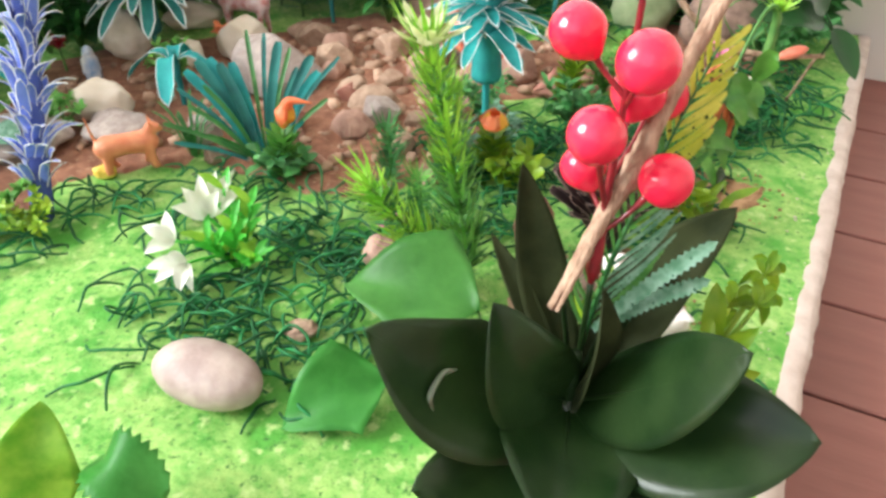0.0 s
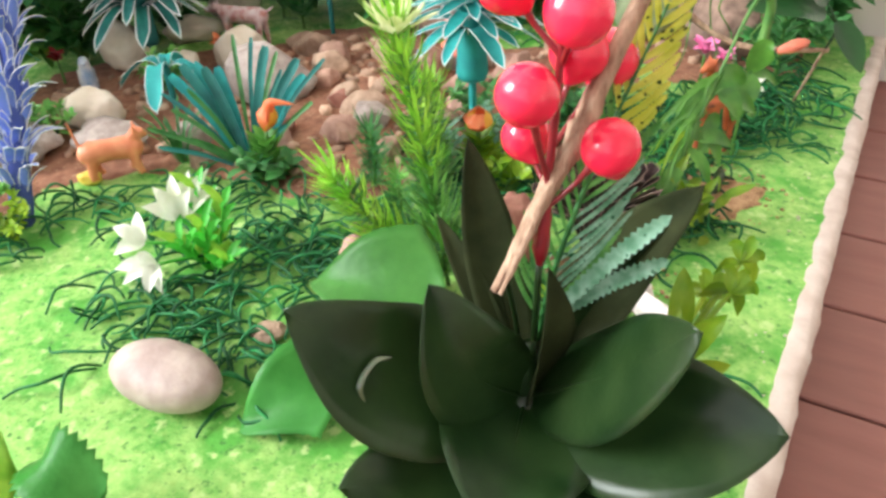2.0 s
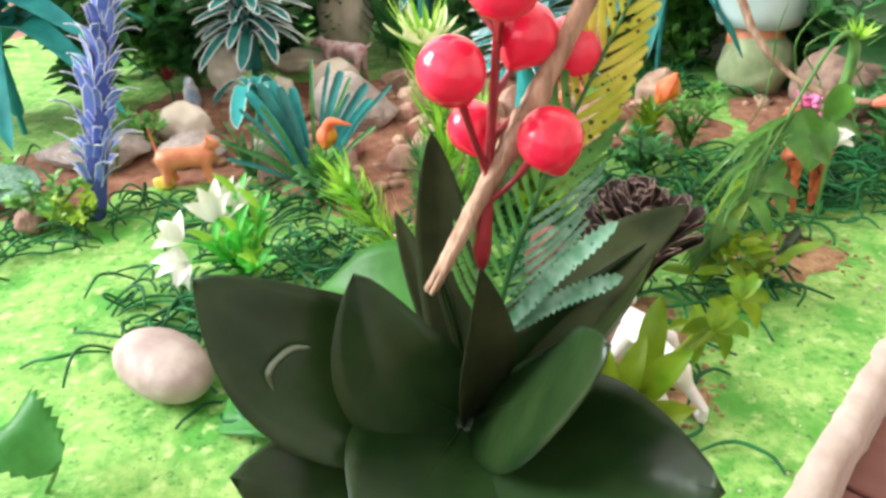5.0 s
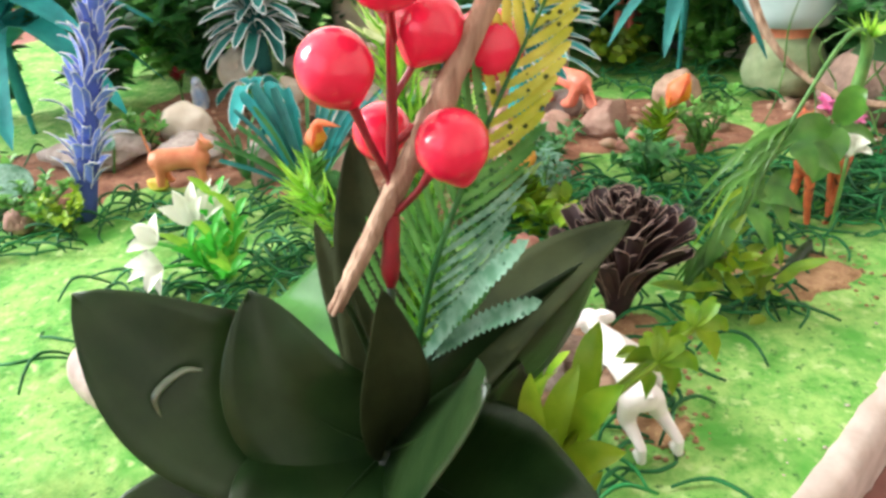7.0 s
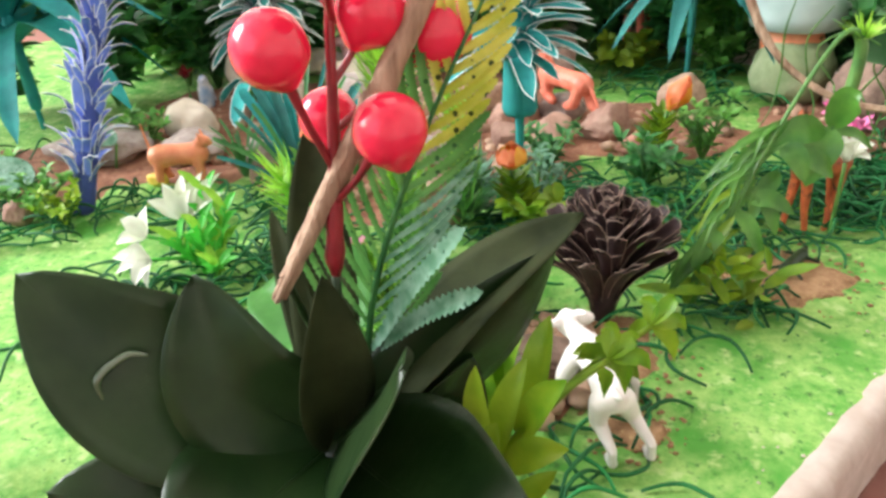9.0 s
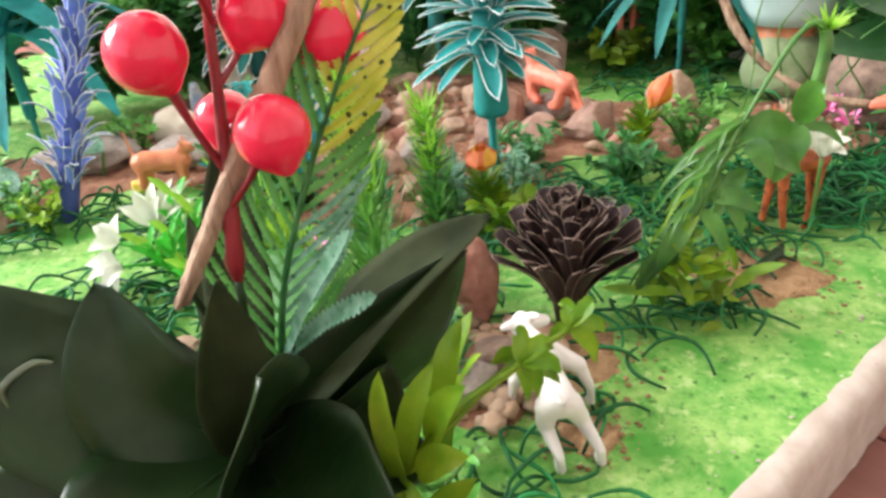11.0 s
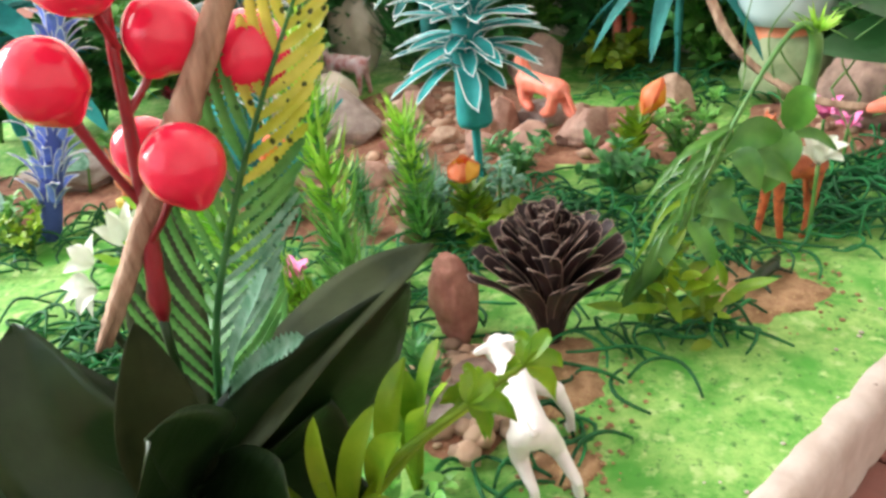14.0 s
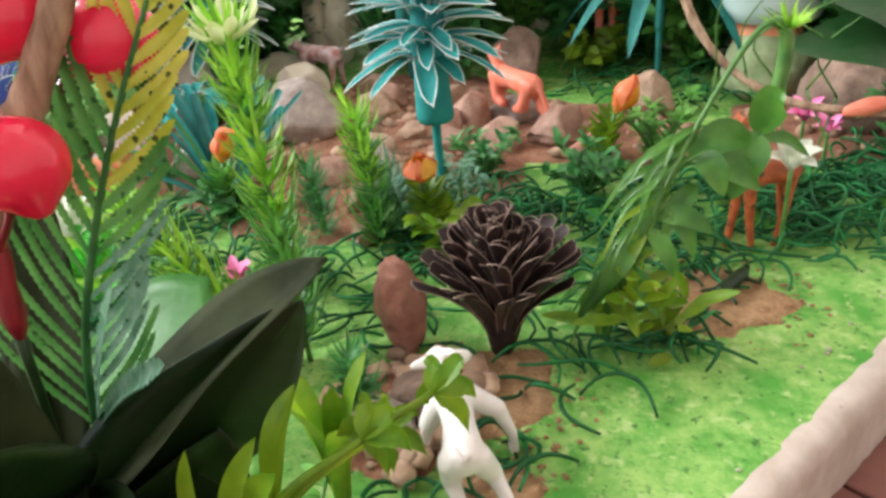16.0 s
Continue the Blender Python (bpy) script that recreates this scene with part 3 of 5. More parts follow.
# ---- the dark-leaved berry plant ----
def berry_plant():
    base = Vector((0.041, 0.172, 0))
    heart = Vector((0.041, 0.168, 0.060)) - base
    root = thing("berry_plant", base, "artificial plant with dark olive leaves and glossy red berries", "artificial plant")

    def w(x, y, z):
        return Vector((x, y, z)) - base

    bm = bmesh.new()
    tube(bm, [(0, 0, -0.002), (0.001, 0, 0.03), heart, heart + Vector((0.001, 0.004, 0.02))], [0.0038, 0.0032, 0.003, 0.002], 9, 14)
    ball(bm, heart - Vector((0, 0, 0.004)), 0.0075, (1, 1, 1.1), 2)
    part("stem", bm, M_DARKLEAF, root, "thick dark green stem")
    blades = [
        ((-0.022, 0.148, 0.113), (0.004, 0.154, 0.083), 0.043, (0.12, -0.55, 0.82), 0.22, M_DARKLEAF),
        ((0.0135, 0.163, 0.109), (0.024, 0.158, 0.082), 0.033, (0.5, -0.8, 0.3), 0.3, M_DARKLEAF),
        ((0.0242, 0.2047, 0.131), (0.031, 0.190, 0.098), 0.018, (0.3, -0.9, 0.2), 0.2, M_OLIVE),
        ((0.0145, 0.196, 0.110), (0.026, 0.184, 0.090), 0.009, (0.3, -0.9, 0.2), 0.2, M_OLIVE),
        ((-0.010, 0.127, 0.0700), (0.014, 0.141, 0.058), 0.042, (0.1, -0.5, 0.85), 0.22, M_DARKLEAF),
        ((0.1029, 0.1315, 0.0853), (0.074, 0.143, 0.075), 0.044, (-0.1, -0.5, 0.85), 0.2, M_DARKLEAF),
        ((0.0770, 0.135, 0.117), (0.061, 0.148, 0.090), 0.034, (-0.40, -0.32, 0.8), -0.15, M_DARKLEAF),
        ((0.0950, 0.203, 0.1145), (0.068, 0.190, 0.090), 0.026, (-0.4, -0.5, 0.75), 0.35, M_OLIVE),
        ((0.0900, 0.200, 0.1060), (0.066, 0.186, 0.076), 0.034, (0.62, -0.74, -0.1), -0.25, M_DARKLEAF),
        ((0.0715, 0.188, 0.0790), (0.058, 0.180, 0.060), 0.036, (0.62, -0.64, -0.2), 0.3, M_DARKLEAF),
        ((0.0455, 0.166, 0.112), (0.0455, 0.163, 0.086), 0.019, (0.80, -0.6, 0.1), 0.4, M_OLIVE),
        ((0.030, 0.116, 0.066), (0.035, 0.140, 0.064), 0.044, (0.1, -0.4, 0.9), 0.25, M_DARKLEAF),
        ((0.066, 0.122, 0.062), (0.056, 0.144, 0.060), 0.044, (0, -0.4, 0.9), 0.25, M_DARKLEAF),
        ((0.088, 0.176, 0.060), (0.066, 0.172, 0.060), 0.030, (0, -0.3, 0.9), 0.3, M_DARKLEAF),
    ]
    for tip, mid, width, up, fold, mat in blades:
        bm = bmesh.new()
        leaf(bm, [heart, w(*mid), w(*tip)], up, width, oval, fold, 22, 4, 0.03)
        ob = part("leaf", bm, mat, root)
        s = ob.modifiers.new("thickness", "SOLIDIFY")
        s.thickness, s.offset = 0.0002, 0
        bm = bmesh.new()
        rib = [heart + Vector((0, 0, 0.0004)), w(*mid) - Vector(up).normalized() * 0.0003, w(*tip)]
        tube(bm, rib, [0.0008, 0.0004, 0.0002], 5, 14)
        part("midrib", bm, mat, ob)
        if width == 0.043:
            # ridge added on this leaf to stand in for its crescent highlight
            lift = Vector((0.0002, -0.0008, 0.0010))
            bm = bmesh.new()
            tube(bm, [w(0.0030, 0.1545, 0.0902) + lift, w(-0.0014, 0.1524, 0.0907) + lift, w(-0.0051, 0.1462, 0.0880) + lift, w(-0.0040, 0.1447, 0.0830) + lift], [0.0004, 0.0011, 0.0013, 0.0004], 8, 16)
            part("highlight_ridge", bm, M_LEAFGLINT, ob, "pale glossy ridge added as the crescent highlight on the leaf")
    # the berry stalk with its berries
    red0 = w(0.0442, 0.1752, 0.1095)
    bm = bmesh.new()
    tube(bm, [w(0.0438, 0.1747, 0.1060), red0 + Vector((0, 0, 0.003)), w(0.0455, 0.1777, 0.1315), w(0.0472, 0.1813, 0.165), w(0.0485, 0.1839, 0.1871), w(0.049, 0.185, 0.205)], [0.0009, 0.0024, 0.0014, 0.0010, 0.0009, 0.0007], 8, 26, rough=0.25)
    part("berry_stalk", bm, M_REDSTEM, root, "dark red glossy stalk")
    berries = [((0.0605, 0.1755, 0.1425), 0.0077, (0.045, 0.1765, 0.124), (0.3, -0.1, -0.95)),
               ((0.0387, 0.1710, 0.1591), 0.0079, (0.0455, 0.1777, 0.1315), None),
               ((0.0400, 0.1880, 0.1395), 0.0068, (0.0455, 0.1777, 0.1290), None),
               ((0.0527, 0.1885, 0.1627), 0.0076, (0.0465, 0.1800, 0.1500), None),
               ((0.0621, 0.1997, 0.1564), 0.0082, (0.0460, 0.1795, 0.1400), None),
               ((0.0500, 0.1745, 0.1775), 0.0082, (0.0475, 0.1815, 0.1620), None),
               ((0.0341, 0.1874, 0.1807), 0.0076, (0.0472, 0.1813, 0.1650), None)]
    for (x, y, z), r, foot, d in berries:
        c = w(x, y, z)
        bm = bmesh.new()
        made = bmesh.ops.create_uvsphere(bm, u_segments=28, v_segments=18, radius=r)
        for v in made["verts"]:
            k = max(0.0, v.co.z / r - 0.80) / 0.20
            v.co.z += r * 0.18 * k ** 2.2
            v.co *= 1 + 0.035 * noise.noise(v.co / r * 1.4 + c * 300)
        bmesh.ops.transform(bm, matrix=Matrix.Translation(c) @ up_turn(d or w(*foot) - c), verts=bm.verts)
        berry = part("berry", bm, M_BERRY, root)
        bm = bmesh.new()
        away = (w(*foot) - c).normalized()
        tube(bm, [w(*foot), w(*foot).lerp(c, 0.45) + Vector((0, 0, -0.001)), c + away * r * 0.9], [0.0009, 0.0008, 0.0013], 7, 10)
        part("berry_stem", bm, M_REDSTEM, berry, "thin dark red stem")
    # the bound brown twig beside it
    bm = bmesh.new()
    a = w(0.0325, 0.1680, 0.1040)
    d = Vector((0.431, 0.313, 0.847))
    side = Vector((0.55, -0.6, -0.1)).normalized()
    for k in range(7):
        o = Vector((rnd(-1, 1), rnd(-1, 1), 0)) * 0.0011
        tube(bm, [a + o * 1.7 - d * rnd(0, 0.003), a + d * 0.012 + o * 1.2, a + d * 0.03 + o * 0.9 - side * 0.0004, a + d * 0.047 + o * 0.8 + side * 0.0012, a + d * 0.065 + o * 0.7, a + d * 0.10 + o * 0.9, a + d * 0.14 + o],
             [0.0007, 0.0013, 0.0018, 0.0023, 0.0018, 0.0016, 0.0012], 6, 30, rough=0.5)
    tube(bm, [a + d * 0.004, a + d * 0.03, a + d * 0.048 + side * 0.0012, a + d * 0.065, a + d * 0.14], [0.0017, 0.0025, 0.0034, 0.0027, 0.0018], 9, 30, rough=0.35)
    part("twig", bm, M_TWIG, root, "dry brown bound twig")
    bm = bmesh.new()
    tube(bm, [a + d * 0.004, w(0.038, 0.172, 0.085), heart], [0.0008, 0.0008, 0.0008], 6, 10)
    part("wire", bm, M_DARKLEAF, root, "thin green wire")
    bm = bmesh.new()
    tube(bm, [w(0.0438, 0.1747, 0.1070), w(0.043, 0.173, 0.08), heart], [0.0011, 0.001, 0.001], 6, 8)
    part("wire", bm, M_DARKLEAF, root, "thin green wire")
    # spotted fronds
    frond(root, [w(0.0440, 0.180, 0.068), w(0.050, 0.1830, 0.102), w(0.062, 0.191, 0.137), w(0.0765, 0.2015, 0.170)], (0.35, -0.8, 0.45), 0.034, 22)
    for tip in ((0.0772, 0.1707, 0.1251), (0.0795, 0.1735, 0.1085)):
        bm = bmesh.new()
        a0, a1 = w(0.048, 0.180, 0.082), w(*tip)
        leaf(bm, [a0, a0.lerp(a1, 0.5) + Vector((0, 0, 0.002)), a1], (-0.3, -0.7, 0.6), 0.0056, ribbon, 0.3, 40, 2, 0, 0.34)
        part("toothed_leaflet", bm, M_FRONDB, root, "blue-green toothed leaflet")


def frond(root, pts, up, reach0, n):
    bm = bmesh.new()
    tube(bm, pts, [0.0011, 0.0008, 0.0004], 6, 24)
    rib = part("frond_rib", bm, M_NEEDLED, root, "dark green frond rib")
    up = Vector(up).normalized()
    for i in range(n):
        s = 0.12 + 0.87 * i / (n - 1)
        c = bend(pts, s)
        d = (bend(pts, min(1, s + 0.03)) - bend(pts, s - 0.03)).normalized()
        side = d.cross(up).normalized()
        reach = reach0 * (1.0 - 0.70 * s)
        for k in (-1, 1):
            r = reach * rnd(0.92, 1.06)
            tip = c + side * k * r * 0.56 + d * r * 0.90 + up * r * rnd(0.02, 0.2)
            bm = bmesh.new()
            leaf(bm, [c, c.lerp(tip, 0.5) + side * k * r * 0.05, tip], up, 0.0027 if s > 0.5 else 0.0019, ribbon, 0.35, 34, 2, 0, 0.34)
            part("leaflet", bm, M_FRONDY if s > 0.60 + 0.12 * (k < 0) else M_FRONDB if (k > 0 and 0.2 < s < 0.48) else M_FROND, rib, "yellow spotted toothed leaflet" if s > 0.60 + 0.12 * (k < 0) else "")


berry_plant()


# ---- paper plants ----
def paper_leaf_mesh(name, length, width, droop, mats, rim, shape=ribbon, curl=0.0, n=10, fold=0.25):
    bm = bmesh.new()
    leaf(bm, [(0, 0, 0), (length * 0.35, 0, length * 0.12), (length * 0.7, 0, length * (0.12 - droop * 0.45)), (length * (1 - curl), 0, length * (0.05 - droop))],
         (0, 0, 1), width, shape, fold, n, 2, 0.02, 0, rim)
    me = bpy.data.meshes.new(name)
    bm.to_mesh(me)
    bm.free()
    for m in mats:
        me.materials.append(m)
    for poly in me.polygons:
        poly.use_smooth = True
    return me


def blue_tower():
    base = Vector((-0.236, 0.360, 0))
    root = thing("paper_tower", base, "tall tower of layered blue foam-paper petals with pale cut edges", "paper plant")
    spine = [Vector((0, 0, -0.001)), Vector((0.002, 0.022, 0.05)), Vector((0.004, 0.050, 0.11)), Vector((0.006, 0.075, 0.18))]
    bm = bmesh.new()
    tube(bm, spine, [0.0065, 0.0065, 0.006, 0.005], 10, 20)
    part("core", bm, M_BLUED, root, "rolled deep blue paper core")
    meshes = [paper_leaf_mesh("petal", 0.031, 0.0052, d, (M_BLUE, M_PALEEDGE), 0.00029, curl=c) for d, c in ((-0.10, 0.0), (0.12, 0.06), (0.34, 0.14))]
    rows = 22
    for r in range(rows):
        s = 0.08 + 0.92 * r / rows
        c = bend(spine, s)
        for k in range(8):
            yaw = k * 45 + (r % 2) * 22 + rnd(-12, 12)
            m = Matrix.Translation(c) @ pose(0, 0, 0, -24, 0, 0) @ pose(0, 0, 0, 0, 0, yaw) @ pose(0.0055, 0, 0, rnd(-22, 22), rnd(-86, -60), 0) @ Matrix.Scale(rnd(0.75, 1.15), 4)
            share("petal", rng.choice(meshes), root, m)


def agave(name, base, stem_from, top, leaf_len, leaf_w, rows, per, mats, label, rim=0.00035, droop=0.45, thick=0.008, lean=(0, 0), tilt0=-62, tilt1=-10, first=0.45):
    root = thing(name, base, label, "paper plant")
    bm = bmesh.new()
    tube(bm, [(0, 0, -0.001), (lean[0] * 0.4, lean[1] * 0.4, stem_from), (lean[0] * 0.45, lean[1] * 0.45, stem_from + 0.004), (lean[0], lean[1], top)], [0.0018, 0.0024, thick, thick * 0.75], 10, 18)
    part("stem", bm, mats[0], root, "rolled paper stem")
    mesh = paper_leaf_mesh("paper_leaf", leaf_len, leaf_w, droop, mats, rim, lance if rim == 0 else ribbon)
    for r in range(rows):
        s = r / max(1, rows - 1)
        z = stem_from + (top - stem_from) * (first + (1 - first) * s)
        c = Vector((lean[0], lean[1], 0)) * (z / top) + Vector((0, 0, z))
        for k in range(per):
            yaw = k * 360 / per + r * 29 + rnd(-10, 10)
            m = Matrix.Translation(c) @ pose(0, 0, 0, 0, 0, yaw) @ pose(thick * 0.5, 0, 0, rnd(-15, 15), tilt1 + (tilt0 - tilt1) * s + rnd(-8, 8), 0) @ Matrix.Scale(rnd(0.8, 1.1), 4)
            share("paper_leaf", mesh, root, m)
    return root


blue_tower()
agave("paper_agave", (0.0245, 0.419, 0), 0.058, 0.114, 0.0285, 0.0078, 6, 10, (M_TEAL, M_PALEEDGE), "teal foam-paper agave with pale-edged drooping leaves on a rolled stem", 0.00028, 0.80, 0.0095, tilt0=-76, tilt1=-36, first=0.46)
agave("paper_agave", (-0.236, 0.590, 0), 0.022, 0.085, 0.044, 0.009, 6, 10, (M_TEALD, M_PALEEDGE), "dark teal foam-paper agave with pale edges beside the soil bed", 0.0006)
agave("paper_palm", (-0.190, 0.500, 0), 0.030, 0.044, 0.032, 0.011, 1, 4, (M_TEAL, M_PALEEDGE), "small teal foam-paper palm with bent leaves", 0.0003, 0.75, 0.003)
agave("paper_palm", (0.098, 0.665, 0), 0.040, 0.105, 0.070, 0.018, 3, 8, (M_TEALD, M_PALEEDGE), "tall dark teal foam-paper palm with long hanging leaves", 0.0, 0.70, 0.0032)
agave("paper_palm", (-0.385, 0.480, 0), 0.02, 0.125, 0.095, 0.036, 4, 7, (M_TEAL, M_PALEEDGE), "large broad-leaved teal foam-paper palm", 0.0, 0.75, 0.005)
agave("paper_agave", (-0.10, 0.66, 0), 0.04, 0.13, 0.05, 0.010, 5, 8, (M_TEALD, M_PALEEDGE), "dark teal paper agave in front of the wall")


def brown_bush():
    base = Vector((0.0845, 0.326, 0))
    root = thing("spiky_paper_bush", base, "spiky bush of dark brown folded paper strips with tan edges", "paper plant")
    bm = bmesh.new()
    tube(bm, [(0, 0, -0.001), (0.001, 0, 0.012), (0.003, 0, 0.03)], [0.004, 0.007, 0.006], 9, 8)
    part("core", bm, M_BROWNP, root, "rolled dark paper core")
    mesh = paper_leaf_mesh("paper_spike", 0.049, 0.0076, 0.0, (M_BROWNP, M_TANEDGE), 0.00024, lambda s: 0.5 + 0.5 * s if s < 0.95 else 0.85, n=8, fold=0.5)
    for r in range(9):
        s = r / 8
        for k in range(16):
            yaw = k * 22.5 + (r % 2) * 14 + rnd(-8, 8)
            m = pose(0.001, 0, 0.004 + 0.020 * s) @ pose(0, 0, 0, 0, 0, yaw) @ pose(0.004, 0, 0, rnd(-30, 30), -52 - 36 * s ** 0.8 + rnd(-7, 7), 0) @ Matrix.Scale(rnd(0.78, 1.06) * (1.0 - 0.22 * s), 4)
            share("paper_spike", mesh, root, m)


brown_bush()


# ---- plastic plants ----
def needle_sprig(name, base, top, label, mats=(M_NEEDLEM, M_NEEDLE), whorls=9, reach=0.024, per=11, lift=0.75, flower=None, wide=0.0016):
    """A stem with dense whorls of fine needles that sweep outwards and up."""
    root = thing(name, (base[0], base[1], 0), label, "plastic plant", "needle plants on the board")
    d = Vector(top) - Vector((base[0], base[1], 0))
    pts = [Vector((0, 0, -0.001)), d * 0.5 + Vector((0.002, -0.001, 0)), d]
    ax = d.normalized()
    u = ax.orthogonal().normalized()
    v = ax.cross(u)
    bm = bmesh.new()
    tube(bm, pts, [0.0012, 0.001, 0.0007], 6, 12)
    part("stem", bm, M_STEMG, root)
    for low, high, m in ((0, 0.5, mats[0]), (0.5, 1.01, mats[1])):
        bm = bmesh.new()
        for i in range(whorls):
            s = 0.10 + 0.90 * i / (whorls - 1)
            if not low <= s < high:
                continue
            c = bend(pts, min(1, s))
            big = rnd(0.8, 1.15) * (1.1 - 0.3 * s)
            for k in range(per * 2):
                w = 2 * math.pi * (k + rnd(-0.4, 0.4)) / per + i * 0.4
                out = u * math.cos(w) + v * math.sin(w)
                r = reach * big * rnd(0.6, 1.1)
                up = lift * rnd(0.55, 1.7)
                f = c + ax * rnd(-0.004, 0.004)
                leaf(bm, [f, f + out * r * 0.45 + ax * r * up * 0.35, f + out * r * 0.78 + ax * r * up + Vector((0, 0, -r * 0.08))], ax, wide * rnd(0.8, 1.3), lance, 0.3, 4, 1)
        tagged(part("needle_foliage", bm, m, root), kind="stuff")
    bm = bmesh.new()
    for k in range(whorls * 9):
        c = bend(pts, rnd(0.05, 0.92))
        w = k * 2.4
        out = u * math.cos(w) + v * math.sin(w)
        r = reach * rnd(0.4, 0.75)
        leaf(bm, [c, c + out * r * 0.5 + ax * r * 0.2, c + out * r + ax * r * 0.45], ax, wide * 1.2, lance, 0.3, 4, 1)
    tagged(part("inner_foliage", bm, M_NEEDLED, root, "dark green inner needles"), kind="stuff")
    if flower:
        for k in range(16):
            bm = bmesh.new()
            w = k * 2.4
            out = Vector((math.cos(w), math.sin(w), 0)) * (0.35 + 0.06 * k) * 0.017
            leaf(bm, [d, d + out * 0.7 + Vector((0, 0, 0.007)), d + out + Vector((0, 0, 0.013 + rnd(-0.003, 0.004)))], (0, 0, 1), 0.0062, oval, 0.4, 6, 2)
            part("petal", bm, flower, root, "pale yellow-white petal")
    return root


def leafy_bush(name, base, r, high, count, mat, label, leaf_len=0.016, leaf_w=0.007, stem_mat=M_STEMG, shape=oval, branches=7, category="plastic plant"):
    """A low bush: branching stems with small leaves along them."""
    root = thing(name, (base[0], base[1], 0), label, category, "shrubs along the wall" if name == "shrub" else "small bushes on the board")
    foliage = bmesh.new()
    for i in range(branches):
        stems = bmesh.new()
        w = 2 * math.pi * (i + rnd(-0.3, 0.3)) / branches
        s = rnd(0.25, 1.0) ** 0.6
        tip = Vector((math.cos(w) * r * s, math.sin(w) * r * s, high * rnd(0.6, 1.0) * (1.15 - 0.4 * s)))
        pts = [Vector((0, 0, -0.001)), tip * 0.5 + Vector((0, 0, high * 0.12)), tip]
        tube(stems, pts, [0.0012, 0.0009, 0.0005], 5, 8)
        part("stem", stems, stem_mat, root)
        for k in range(max(2, count // branches)):
            q = rnd(0.12, 1.0)
            c = bend(pts, q)
            d = Vector((rnd(-1, 1), rnd(-1, 1), rnd(-0.1, 0.9))).normalized()
            ln = leaf_len * rnd(0.7, 1.15)
            leaf(foliage, [c, c + d * ln * 0.5 + Vector((0, 0, ln * 0.08)), c + d * ln - Vector((0, 0, ln * 0.06))], (rnd(-.4, .4), rnd(-.6, .1), 1), leaf_w, shape, 0.3, 4, 1)
    tagged(part("foliage", foliage, mat, root), kind="stuff")
    return root


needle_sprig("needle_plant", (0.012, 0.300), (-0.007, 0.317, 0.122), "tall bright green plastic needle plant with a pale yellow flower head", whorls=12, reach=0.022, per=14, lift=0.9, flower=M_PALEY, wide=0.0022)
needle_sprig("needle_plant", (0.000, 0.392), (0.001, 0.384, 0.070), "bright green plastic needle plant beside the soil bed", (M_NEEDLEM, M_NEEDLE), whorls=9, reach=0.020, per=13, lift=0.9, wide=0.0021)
needle_sprig("needle_plant", (0.008, 0.288), (-0.033, 0.278, 0.074), "leaning light green plastic needle plant", (M_NEEDLE, M_NEEDLE), 9, 0.018, 13, 0.9, None, 0.0022)
needle_sprig("needle_plant", (0.002, 0.412), (0.005, 0.402, 0.030), "low dark green plastic needle plant with stiff star-like needles", (M_NEEDLED, M_FRONDB), 4, 0.024, 11, 0.7, None, 0.0022)
needle_sprig("needle_plant", (-0.036, 0.398), (-0.034, 0.390, 0.040), "low dark green plastic needle plant on the soil", (M_NEEDLED, M_NEEDLED), 5, 0.018, 11, 0.9)
needle_sprig("needle_plant", (-0.018, 0.346), (-0.014, 0.336, 0.040), "low mid green plastic needle plant beside the pink flower", (M_NEEDLED, M_NEEDLEM), 5, 0.016)
needle_sprig("needle_plant", (0.006, 0.300), (-0.004, 0.284, 0.038), "low bright green plastic needle plant under the frond", (M_NEEDLE, M_NEEDLE), 6, 0.016, 11, 1.0)
needle_sprig("needle_plant", (0.050, 0.272), (0.052, 0.268, 0.030), "low dark needle plant in the sand", (M_NEEDLED, M_NEEDLED), 5, 0.016)


def pointed(s):
    return max(0.0, math.sin(math.pi * min(1, s ** 0.72))) ** 1.05


